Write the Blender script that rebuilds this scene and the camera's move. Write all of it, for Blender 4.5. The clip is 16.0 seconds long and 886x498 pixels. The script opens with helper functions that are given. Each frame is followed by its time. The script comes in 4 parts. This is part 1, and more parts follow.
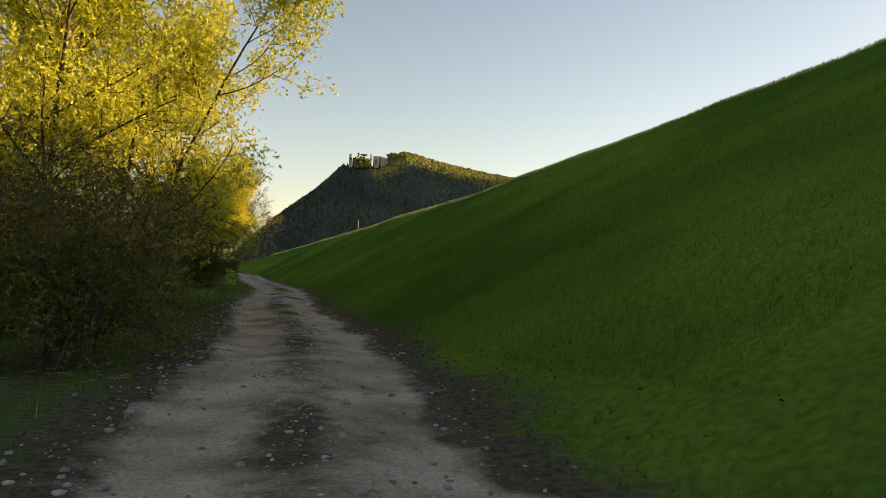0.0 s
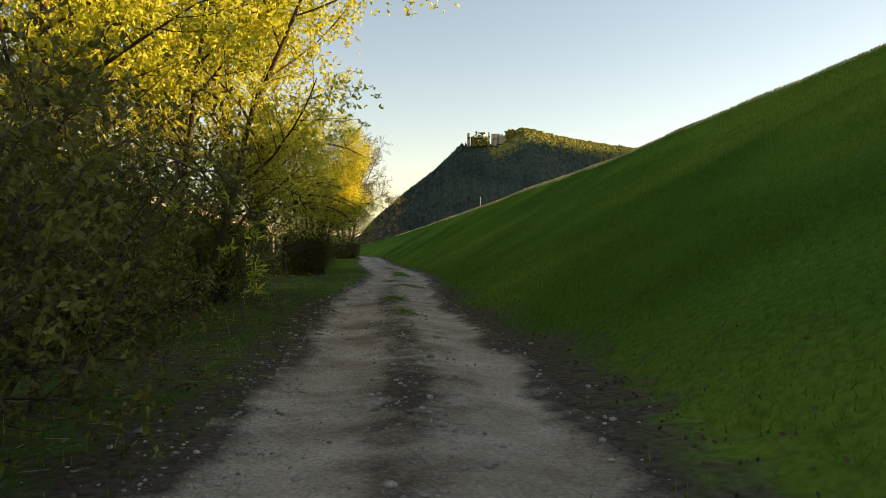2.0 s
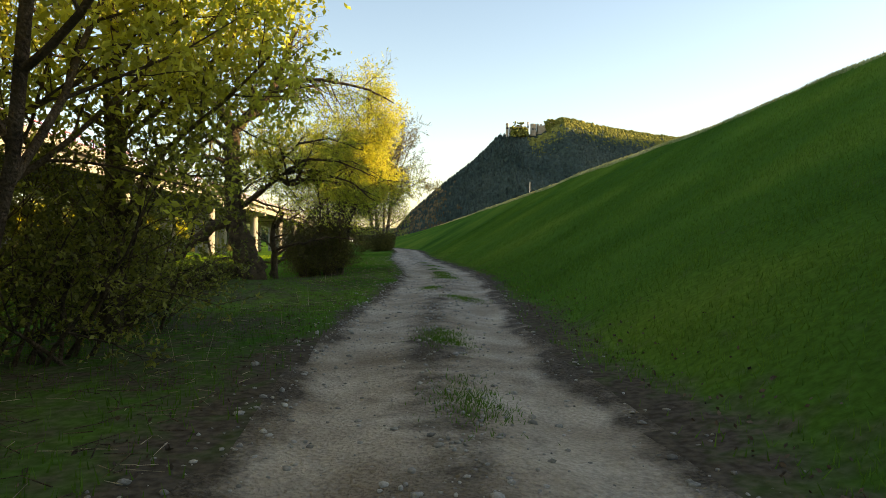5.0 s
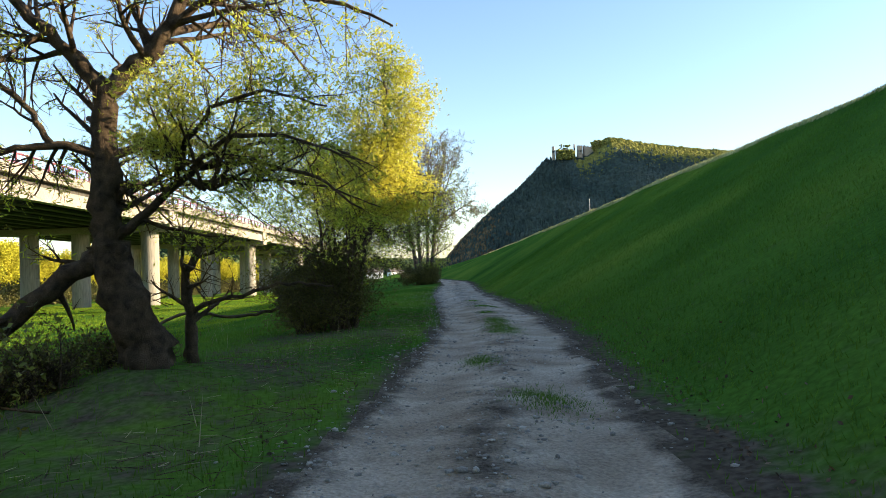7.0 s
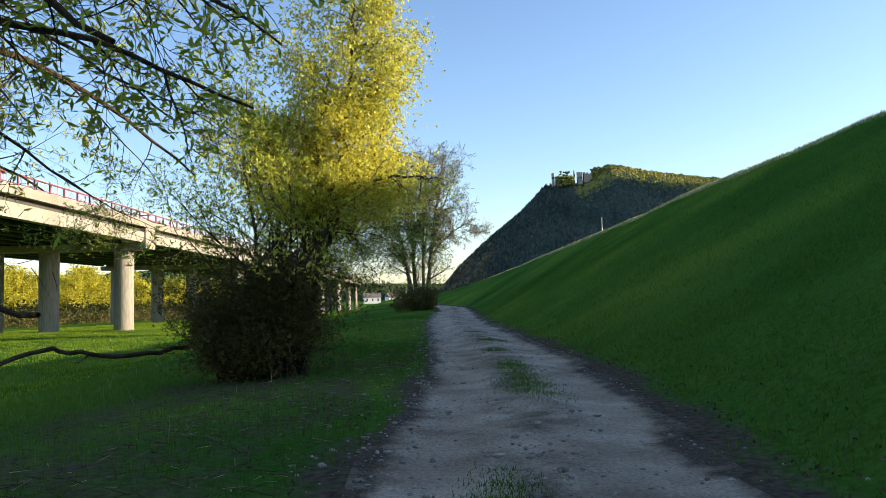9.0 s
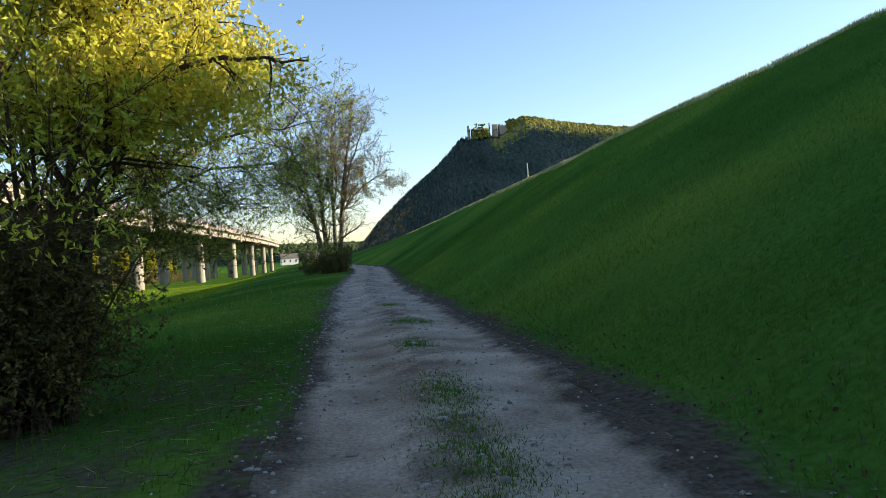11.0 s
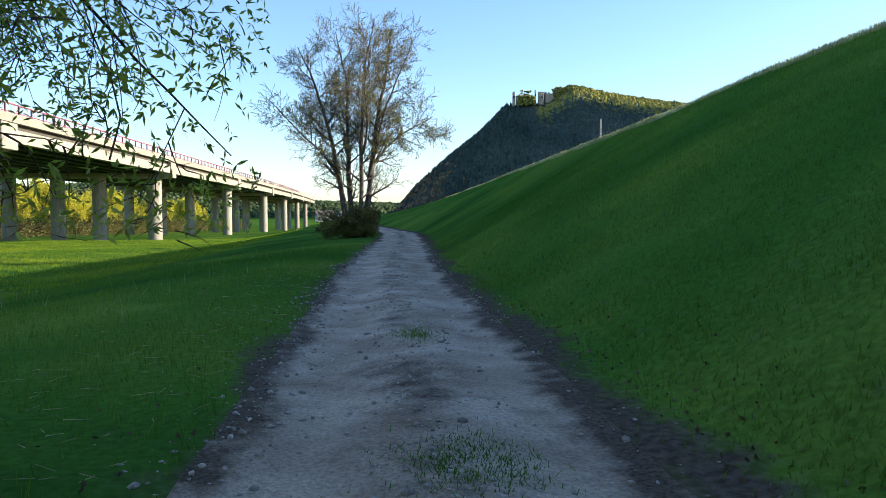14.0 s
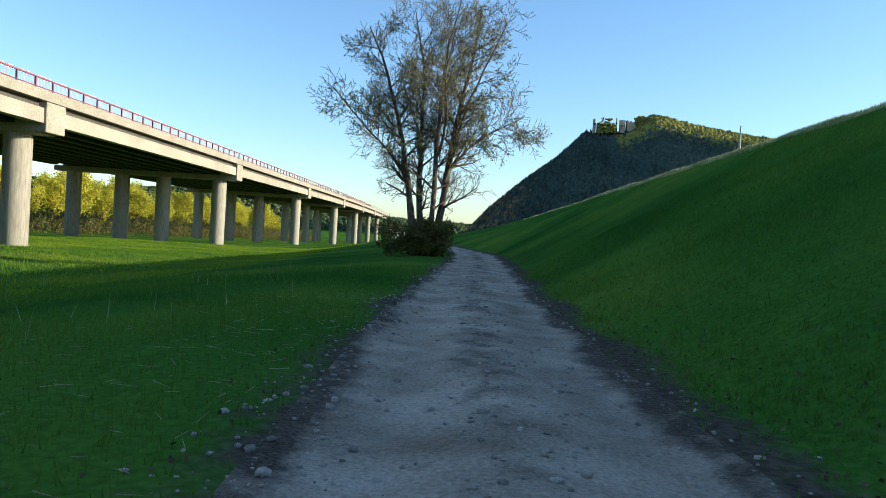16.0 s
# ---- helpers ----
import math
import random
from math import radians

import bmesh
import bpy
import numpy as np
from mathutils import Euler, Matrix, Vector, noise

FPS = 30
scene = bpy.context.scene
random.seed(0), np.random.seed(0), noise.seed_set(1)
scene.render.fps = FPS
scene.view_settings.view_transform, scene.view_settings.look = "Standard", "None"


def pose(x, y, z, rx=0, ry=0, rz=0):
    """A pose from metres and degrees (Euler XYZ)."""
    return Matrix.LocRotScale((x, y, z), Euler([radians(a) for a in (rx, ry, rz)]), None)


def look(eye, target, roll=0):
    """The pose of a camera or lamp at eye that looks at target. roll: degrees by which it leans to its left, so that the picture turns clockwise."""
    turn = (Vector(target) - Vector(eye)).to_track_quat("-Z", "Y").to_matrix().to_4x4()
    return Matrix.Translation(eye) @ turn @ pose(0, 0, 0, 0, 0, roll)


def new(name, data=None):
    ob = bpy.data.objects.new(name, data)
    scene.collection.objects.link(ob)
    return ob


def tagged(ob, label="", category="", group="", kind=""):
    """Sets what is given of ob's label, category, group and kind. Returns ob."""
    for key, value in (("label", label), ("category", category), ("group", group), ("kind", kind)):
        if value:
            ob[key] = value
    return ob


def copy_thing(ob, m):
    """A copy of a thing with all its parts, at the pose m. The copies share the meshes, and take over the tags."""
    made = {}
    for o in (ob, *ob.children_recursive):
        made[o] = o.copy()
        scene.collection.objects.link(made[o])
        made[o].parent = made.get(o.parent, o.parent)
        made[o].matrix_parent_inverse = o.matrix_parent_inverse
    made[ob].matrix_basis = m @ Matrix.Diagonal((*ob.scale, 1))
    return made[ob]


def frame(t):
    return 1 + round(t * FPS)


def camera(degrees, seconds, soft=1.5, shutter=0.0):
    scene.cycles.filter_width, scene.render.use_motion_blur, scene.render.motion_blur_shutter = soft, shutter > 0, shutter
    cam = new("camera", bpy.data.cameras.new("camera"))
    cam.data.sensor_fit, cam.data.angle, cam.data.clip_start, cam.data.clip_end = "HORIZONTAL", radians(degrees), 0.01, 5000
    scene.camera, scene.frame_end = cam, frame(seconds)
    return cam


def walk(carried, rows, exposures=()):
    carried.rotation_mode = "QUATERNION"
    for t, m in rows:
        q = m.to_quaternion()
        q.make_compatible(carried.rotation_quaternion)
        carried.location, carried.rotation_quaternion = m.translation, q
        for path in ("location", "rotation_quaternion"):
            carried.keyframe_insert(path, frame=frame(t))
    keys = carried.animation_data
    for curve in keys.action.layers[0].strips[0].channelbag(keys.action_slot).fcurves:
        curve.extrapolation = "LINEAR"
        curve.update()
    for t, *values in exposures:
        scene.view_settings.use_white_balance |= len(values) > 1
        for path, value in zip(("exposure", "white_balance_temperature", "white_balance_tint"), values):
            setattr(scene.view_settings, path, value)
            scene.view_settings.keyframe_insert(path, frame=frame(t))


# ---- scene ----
cam = camera(63.0, 16.0, soft=0.65)
PATH = [
    (0, (-1.709, 2.338, 1.077), (-1.094, 4.240, 1.147), 2.51),
    (0.5, (-1.474, 3.475, 1.158), (-0.900, 5.391, 1.167), 3.44),
    (1, (-1.299, 4.838, 1.135), (-0.712, 6.750, 1.183), 2.68),
    (1.5, (-1.187, 6.101, 1.099), (-0.786, 8.060, 1.064), 2.20),
    (2, (-1.005, 7.094, 1.110), (-0.713, 9.073, 1.110), 0.78),
    (2.5, (-1.053, 7.854, 1.107), (-0.760, 9.832, 1.071), 2.23),
    (3, (-0.844, 8.940, 1.107), (-0.568, 10.920, 1.153), 0.98),
    (3.5, (-0.832, 9.777, 1.157), (-0.582, 11.758, 1.050), 2.78),
    (4, (-0.740, 10.942, 1.073), (-0.502, 12.927, 1.068), -3.16),
    (4.2, (-0.775, 11.551, 1.066), (-0.523, 13.534, 0.997), -0.81),
    (6.5, (0.195, 20.634, 1.229), (0.288, 22.631, 1.310), -0.73),
    (7, (0.125, 21.779, 1.231), (0.175, 23.777, 1.287), -1.93),
    (7.5, (0.334, 23.153, 1.255), (0.533, 25.143, 1.261), -2.66),
    (8, (0.293, 24.408, 1.297), (0.319, 26.406, 1.367), -2.41),
    (8.5, (0.392, 25.864, 1.249), (0.513, 27.860, 1.232), -4.20),
    (9, (0.379, 27.201, 1.125), (0.434, 29.196, 1.252), -1.40),
    (9.5, (0.679, 28.914, 1.246), (0.952, 30.892, 1.367), -1.54),
    (10, (0.822, 30.326, 1.237), (1.079, 32.306, 1.341), -2.50),
    (10.2, (0.767, 30.563, 1.171), (1.084, 32.538, 1.195), -3.33),
    (12.3, (1.202, 35.806, 1.413), (1.210, 37.806, 1.408), -0.21),
    (12.5, (1.103, 36.275, 1.378), (1.090, 38.274, 1.412), 1.85),
    (13, (1.297, 37.849, 1.370), (1.354, 39.848, 1.323), 1.82),
    (13.5, (1.321, 39.076, 1.282), (1.464, 41.070, 1.222), -1.15),
    (14, (1.469, 40.676, 1.344), (1.641, 42.666, 1.247), -0.12),
    (14.5, (1.420, 42.414, 1.302), (1.451, 44.414, 1.273), 0.60),
    (15, (1.465, 44.318, 1.315), (1.473, 46.316, 1.231), -1.16),
    (15.5, (1.445, 46.427, 1.175), (1.436, 48.425, 1.097), 0.91),
    (16, (1.341, 48.249, 1.095), (1.321, 50.248, 1.053), 3.53),
]
walk(cam, [(t, look(eye, target, roll)) for t, eye, target, roll in PATH],
     exposures=[(0.0, 1.1, 9300, 20), (1.0, 1.22, 9200, 20), (2.0, 1.34, 9050, 19), (4.2, 1.58, 8900, 15), (6.3, 1.7, 6350, 13), (10.2, 1.2, 5800, 15),
                (12.3, 1.5, 6000, 13), (13.2, 1.4, 5450, 15), (14.0, 1.45, 5350, 14), (14.6, 1.4, 5200, 11), (16.0, 1.12, 5250, 6)])

# ------------------------------------------------------------------ light
SUN_AZ, SUN_EL = 89.0, 13.4          # degrees from +y towards +x, and above the horizon
world = bpy.data.worlds.new("evening_sky")
scene.world = world
world.use_nodes = True
wn = world.node_tree.nodes
sky = wn.new("ShaderNodeTexSky")
sky.sky_type, sky.sun_disc = "NISHITA", False
sky.sun_elevation, sky.sun_rotation = radians(SUN_EL), radians(SUN_AZ)
sky.air_density, sky.dust_density, sky.ozone_density = 1.0, 0.45, 1.5
wn["Background"].inputs["Strength"].default_value = 0.11
world.node_tree.links.new(sky.outputs[0], wn["Background"].inputs["Color"])
sun_data = bpy.data.lights.new("sun", "SUN")
sun_data.energy, sun_data.angle, sun_data.color = 5.0, radians(0.6), (1.0, 0.79, 0.47)
sun = new("sun", sun_data)
sd = Vector((math.sin(radians(SUN_AZ)) * math.cos(radians(SUN_EL)), math.cos(radians(SUN_AZ)) * math.cos(radians(SUN_EL)), math.sin(radians(SUN_EL))))
sun.matrix_world = look(sd * 50, (0, 0, 0))


# ------------------------------------------------------------------ materials
def material(name, stops, scale=4.0, rough=0.85, bump=0.3, fine=40.0, detail=6.0, space="Object", metal=0.0, spread=(0.3, 0.7), translucent=0.0, island=0.0, per_object=0.0, second=None, gloss=0.3, up=0.0):
    """stops: two or three base colours mixed by coarse noise and darkened or lightened a little by fine noise."""
    m = bpy.data.materials.new(name)
    m.use_nodes = True
    n, l = m.node_tree.nodes, m.node_tree.links
    b = n["Principled BSDF"]
    co = n.new("ShaderNodeTexCoord")
    no = n.new("ShaderNodeTexNoise")
    no.inputs["Scale"].default_value, no.inputs["Detail"].default_value = scale, detail
    l.new(co.outputs[space], no.inputs["Vector"])
    r = n.new("ShaderNodeValToRGB")
    e = r.color_ramp.elements
    e[0].position, e[1].position = spread
    e[0].color, e[1].color = (*stops[0], 1), (*stops[-1], 1)
    if len(stops) == 3:
        e.new(sum(spread) / 2).color = (*stops[1], 1)
    l.new(no.outputs["Fac"], r.inputs["Fac"])
    nf = n.new("ShaderNodeTexNoise")
    nf.inputs["Scale"].default_value, nf.inputs["Detail"].default_value = fine, 4.0
    l.new(co.outputs[space], nf.inputs["Vector"])
    hs = n.new("ShaderNodeHueSaturation")
    mr = n.new("ShaderNodeMapRange")
    mr.inputs["From Min"].default_value, mr.inputs["From Max"].default_value = 0.3, 0.7
    mr.inputs["To Min"].default_value, mr.inputs["To Max"].default_value = 0.75, 1.25
    l.new(nf.outputs["Fac"], mr.inputs["Value"])
    value = mr.outputs["Result"]
    if island or per_object:
        g = n.new("ShaderNodeNewGeometry" if island else "ShaderNodeObjectInfo")
        mi = n.new("ShaderNodeMapRange")
        k = island or per_object
        mi.inputs["To Min"].default_value, mi.inputs["To Max"].default_value = 1 - k, 1 + k
        l.new(g.outputs["Random Per Island" if island else "Random"], mi.inputs["Value"])
        mu = n.new("ShaderNodeMath")
        mu.operation = "MULTIPLY"
        l.new(value, mu.inputs[0])
        l.new(mi.outputs["Result"], mu.inputs[1])
        value = mu.outputs[0]
    l.new(value, hs.inputs["Value"])
    l.new(r.outputs["Color"], hs.inputs["Color"])
    color = hs.outputs["Color"]
    b.inputs["Roughness"].default_value, b.inputs["Metallic"].default_value = rough, metal
    b.inputs["Specular IOR Level"].default_value = gloss
    if second:                         # a second surface laid in by a vertex attribute, with a broken edge
        attr, stops2 = second
        at = n.new("ShaderNodeAttribute")
        at.attribute_name = attr
        ed = n.new("ShaderNodeTexNoise")
        ed.inputs["Scale"].default_value, ed.inputs["Detail"].default_value = 3.5, 8.0
        l.new(co.outputs[space], ed.inputs["Vector"])
        ad = n.new("ShaderNodeMath")
        ad.operation = "MULTIPLY_ADD"
        l.new(ed.outputs["Fac"], ad.inputs[0])
        ad.inputs[1].default_value, ad.inputs[2].default_value = 1.6, -0.8
        ad2 = n.new("ShaderNodeMath")
        ad2.operation = "ADD"
        l.new(at.outputs["Fac"], ad2.inputs[0])
        l.new(ad.outputs[0], ad2.inputs[1])
        st = n.new("ShaderNodeMapRange")
        st.inputs["From Min"].default_value, st.inputs["From Max"].default_value = 0.16, 0.86
        l.new(ad2.outputs[0], st.inputs["Value"])
        r2 = n.new("ShaderNodeValToRGB")
        r2.color_ramp.elements[0].position, r2.color_ramp.elements[1].position = 0.35, 0.68
        r2.color_ramp.elements[0].color, r2.color_ramp.elements[1].color = (*stops2[0], 1), (*stops2[1], 1)
        l.new(nf.outputs["Fac"], r2.inputs["Fac"])
        mx = n.new("ShaderNodeMix")
        mx.data_type = "RGBA"
        l.new(st.outputs["Result"], mx.inputs["Factor"])
        l.new(color, mx.inputs["A"])
        l.new(r2.outputs["Color"], mx.inputs["B"])
        color = mx.outputs["Result"]
    l.new(color, b.inputs["Base Color"])
    if bump:
        bu = n.new("ShaderNodeBump")
        bu.inputs["Strength"].default_value, bu.inputs["Distance"].default_value = bump, 0.05
        l.new(nf.outputs["Fac"], bu.inputs["Height"])
        l.new(bu.outputs["Normal"], b.inputs["Normal"])
    if up:                             # blades stand so close that they shade like the turf they form
        ge = n.new("ShaderNodeNewGeometry")
        vm = n.new("ShaderNodeVectorMath")
        vm.operation = "SCALE"
        vm.inputs["Scale"].default_value = 1 - up
        l.new(ge.outputs["Normal"], vm.inputs[0])
        va = n.new("ShaderNodeVectorMath")
        va.inputs[1].default_value = (-0.3 * up, 0, up)
        l.new(vm.outputs[0], va.inputs[0])
        vn = n.new("ShaderNodeVectorMath")
        vn.operation = "NORMALIZE"
        l.new(va.outputs[0], vn.inputs[0])
        l.new(vn.outputs[0], b.inputs["Normal"])
    if translucent:
        t = n.new("ShaderNodeBsdfTranslucent")
        l.new(color, t.inputs["Color"])
        ms = n.new("ShaderNodeMixShader")
        ms.inputs["Fac"].default_value = translucent
        l.new(b.outputs[0], ms.inputs[1])
        l.new(t.outputs[0], ms.inputs[2])
        l.new(ms.outputs[0], n["Material Output"].inputs["Surface"])
    return m


GRASS = material("meadow_grass", [(0.030, 0.085, 0.015), (0.060, 0.134, 0.020), (0.115, 0.182, 0.026)], 0.13, 0.95, 0.4, 14.0, detail=9.0, gloss=0.0, spread=(0.33, 0.67), second=("bare", [(0.055, 0.044, 0.032), (0.115, 0.095, 0.072)]))
BLADE = material("grass_blades", [(0.055, 0.145, 0.018), (0.125, 0.215, 0.028)], 0.13, 0.8, 0.0, 9.0, detail=9.0, translucent=0.5, island=0.15, gloss=0.0, up=0.35)
# Meadow blades in a brighter green, which paints sunlight onto the field.
FIELD_BLADE = material("sunlit_tint_field_blades", [(0.105, 0.20, 0.012), (0.215, 0.295, 0.018)], 0.13, 0.7, 0.0, 9.0, translucent=0.5, island=0.25, gloss=0.1)
# Much paler than the other blades: the crest's sunlit rim is in the colour.
CREST = material("crest_grass", [(0.26, 0.28, 0.09), (0.52, 0.50, 0.26)], 0.5, 0.8, 0.0, 9.0, translucent=0.6, island=0.3)
DRY = material("dry_stalks", [(0.26, 0.20, 0.12), (0.42, 0.34, 0.22)], 3.0, 0.9, 0.0, 30.0, island=0.3)
LITTER = material("fallen_leaves", [(0.060, 0.043, 0.028), (0.15, 0.105, 0.070)], 2.0, 0.9, 0.0, 30.0, island=0.4)
DIRT = material("track_gravel", [(0.25, 0.195, 0.14), (0.40, 0.33, 0.25), (0.54, 0.465, 0.37)], 1.1, 0.95, 1.0, 34.0, detail=10.0, gloss=0.1, second=("bare", [(0.060, 0.047, 0.034), (0.140, 0.112, 0.082)]))
STONE = material("limestone_gravel", [(0.20, 0.18, 0.15), (0.42, 0.39, 0.34)], 6.0, 0.9, 0.3, 60.0, island=0.35)
BARK = material("rough_bark", [(0.045, 0.033, 0.023), (0.155, 0.112, 0.072)], 5.0, 0.95, 0.9, 45.0, gloss=0.1)
BARK_PALE = material("ash_bark", [(0.045, 0.035, 0.026), (0.14, 0.112, 0.083)], 4.0, 0.9, 0.5, 40.0)
LEAF_GREEN = material("young_willow_leaves", [(0.30, 0.37, 0.03), (0.52, 0.53, 0.055)], 0.6, 0.5, 0.0, 5.0, translucent=0.5, island=0.35)
LEAF_GOLD = material("golden_green_leaves", [(0.39, 0.42, 0.045), (0.62, 0.60, 0.100)], 0.7, 0.5, 0.0, 5.0, translucent=0.5, island=0.35)
LEAF_YELLOW = material("yellow_spring_leaves", [(0.44, 0.46, 0.045), (0.66, 0.60, 0.075)], 0.7, 0.5, 0.0, 5.0, translucent=0.5, island=0.25)
LEAF_SHRUB = material("dull_shrub_leaves", [(0.10, 0.10, 0.020), (0.22, 0.20, 0.042)], 0.7, 0.5, 0.0, 6.0, translucent=0.4, island=0.4)
LEAF_OLIVE = material("shrub_leaves", [(0.12, 0.135, 0.024), (0.25, 0.25, 0.042)], 0.7, 0.5, 0.0, 6.0, translucent=0.45, island=0.4)
LEAF_WILLOW = material("willow_leaves", [(0.19, 0.26, 0.030), (0.36, 0.40, 0.050)], 0.6, 0.5, 0.0, 5.0, translucent=0.45, island=0.35)
LEAF_DARK = material("bramble_leaves", [(0.080, 0.078, 0.020), (0.165, 0.145, 0.036)], 0.8, 0.7, 0.0, 6.0, translucent=0.3, island=0.35)
LEAF_ASH = material("ash_buds", [(0.14, 0.16, 0.035), (0.24, 0.25, 0.05)], 0.8, 0.7, 0.0, 6.0, translucent=0.35, island=0.3)
CONCRETE = material("weathered_concrete", [(0.24, 0.218, 0.18), (0.33, 0.30, 0.25)], 0.35, 0.9, 0.15, 9.0, per_object=0.06)
# The same concrete darkened: the shade under the deck is put into its colour.
CONCRETE_SHADED = material("shade_darkened_concrete", [(0.06, 0.055, 0.048), (0.10, 0.092, 0.08)], 0.5, 0.9, 0.15, 9.0)
PALE_STEEL = material("pale_railing_mesh", [(0.50, 0.42, 0.42), (0.60, 0.52, 0.52)], 1.0, 0.5, 0.0, 20.0)
RED_STEEL = material("faded_red_steel", [(0.20, 0.050, 0.060), (0.28, 0.080, 0.090)], 1.0, 0.5, 0.0, 20.0)
# Dark bluish tint that paints in the lower slope's shade and distance haze.
WOODS_SHADED = material("conifer_wood", [(0.044, 0.064, 0.056), (0.078, 0.098, 0.082)], 0.02, 0.95, 0.0, 0.25, island=0.12, gloss=0.0)
WOODS_FAR = material("far_mixed_wood", [(0.040, 0.062, 0.030), (0.085, 0.105, 0.042)], 0.02, 0.95, 0.0, 0.25, island=0.3, gloss=0.0)
WOODS_BROWN = material("brown_budding_wood", [(0.10, 0.075, 0.045), (0.17, 0.12, 0.06)], 0.02, 0.95, 0.0, 0.25, island=0.3, gloss=0.0)
# Lighter, yellower tint that paints in evening sun on the hilltop.
WOODS_SUNLIT = material("sunlit_tint_wood", [(0.105, 0.120, 0.034), (0.235, 0.215, 0.058)], 0.02, 0.95, 0.0, 0.25, island=0.25, gloss=0.0)
WOODS_YELLOW = material("yellow_riverside_trees", [(0.34, 0.35, 0.024), (0.56, 0.48, 0.034)], 0.05, 0.9, 0.0, 0.8, island=0.2, translucent=0.4)
RUIN = material("ruin_stone", [(0.36, 0.28, 0.21), (0.50, 0.40, 0.31)], 0.15, 0.95, 0.3, 2.0)
POLE_WOOD = material("bleached_wood", [(0.36, 0.33, 0.29), (0.52, 0.49, 0.44)], 3.0, 0.9, 0.3, 40.0)
WHITE_WALL = material("whitewashed_wall", [(0.70, 0.68, 0.64), (0.80, 0.78, 0.74)], 0.5, 0.8, 0.0, 5.0)
WINDOW_GLASS = material("dark_window_glass", [(0.03, 0.035, 0.04), (0.05, 0.055, 0.06)], 1.0, 0.1, 0.0, 5.0)
ROOF_RED = material("clay_roof", [(0.13, 0.11, 0.10), (0.20, 0.17, 0.155)], 0.5, 0.8, 0.0, 5.0)


# ------------------------------------------------------------------ helpers
rng = np.random.default_rng(7)


def mesh_of(name, verts, faces, mat=None, smooth=False):
    me = bpy.data.meshes.new(name)
    verts = np.asarray(verts, dtype=np.float32)
    if isinstance(faces, np.ndarray):
        k = faces.shape[1]
        me.vertices.add(len(verts))
        me.vertices.foreach_set("co", verts.ravel())
        me.loops.add(faces.size)
        me.loops.foreach_set("vertex_index", faces.astype(np.int32).ravel())
        me.polygons.add(len(faces))
        me.polygons.foreach_set("loop_start", np.arange(0, faces.size, k, dtype=np.int32))
        me.update(calc_edges=True)
    else:
        me.from_pydata([tuple(map(float, v)) for v in verts], [], faces)
    if mat:
        me.materials.append(mat)
    if smooth:
        me.polygons.foreach_set("use_smooth", np.ones(len(me.polygons), dtype=bool))
    return me


def part(name, data, parent, label="", kind=""):
    ob = new(name, data)
    ob.parent = parent
    if label or kind:
        tagged(ob, label, kind=kind)
    return ob


def from_bm(name, bm, mat, smooth=False):
    me = bpy.data.meshes.new(name)
    bm.to_mesh(me)
    bm.free()
    me.materials.append(mat)
    if smooth:
        for p in me.polygons:
            p.use_smooth = True
    return me


def box_bm(bm, x0, x1, y0, y1, z0, z1):
    r = bmesh.ops.create_cube(bm, size=1.0)
    bmesh.ops.transform(bm, matrix=Matrix.Translation(((x0 + x1) / 2, (y0 + y1) / 2, (z0 + z1) / 2)) @ Matrix.Diagonal((x1 - x0, y1 - y0, z1 - z0, 1)), verts=r["verts"])
    return r["verts"]


def smooth01(u):
    u = np.clip(u, 0, 1)
    return u * u * (3 - 2 * u)


def wave(x, y, s, k=0):
    """A cheap smooth relief, about -1 to 1, with features s metres wide."""
    return (np.sin(x / s * 2.1 + 1.3 * np.sin(y / s * 1.3 + k) + k) + np.sin(y / s * 1.9 + 1.7 * np.sin(x / s * 1.1 - k) + 2 * k) + np.sin((x + y) / s * 3.1 + k * 3)) / 3


# ------------------------------------------------------------------ lie of the land
_cy = np.arange(-60, 400, 1.0)
_cx = np.interp(_cy, [-60, 0, 8, 14, 24, 30, 38, 46, 57, 62, 80, 92, 110, 160, 400], [-20, -2.0, -0.9, -0.2, 0.25, 1.0, 1.75, 1.8, 1.75, 1.9, 2.7, 2.9, 1.2, -3.0, -12])
_pad = np.pad(_cx, 3, mode="edge")
_cx = np.convolve(_pad, [1, 2, 3, 4, 3, 2, 1], "valid") / 16
HALF = 1.45                          # half the level bench
LANE = 1.12                          # half the worn, pale lane on it


def centre(y):
    return np.interp(y, _cy, _cx)


def crest(y):
    return np.interp(y, [-60, 10, 16, 22, 28, 34, 40, 46, 52, 60, 70, 82, 100, 130, 180, 260, 500], [8.9, 7.60, 7.27, 6.98, 6.74, 6.50, 6.26, 6.07, 6.01, 5.88, 5.63, 5.49, 5.24, 4.72, 4.05, 3.06, 1.0])


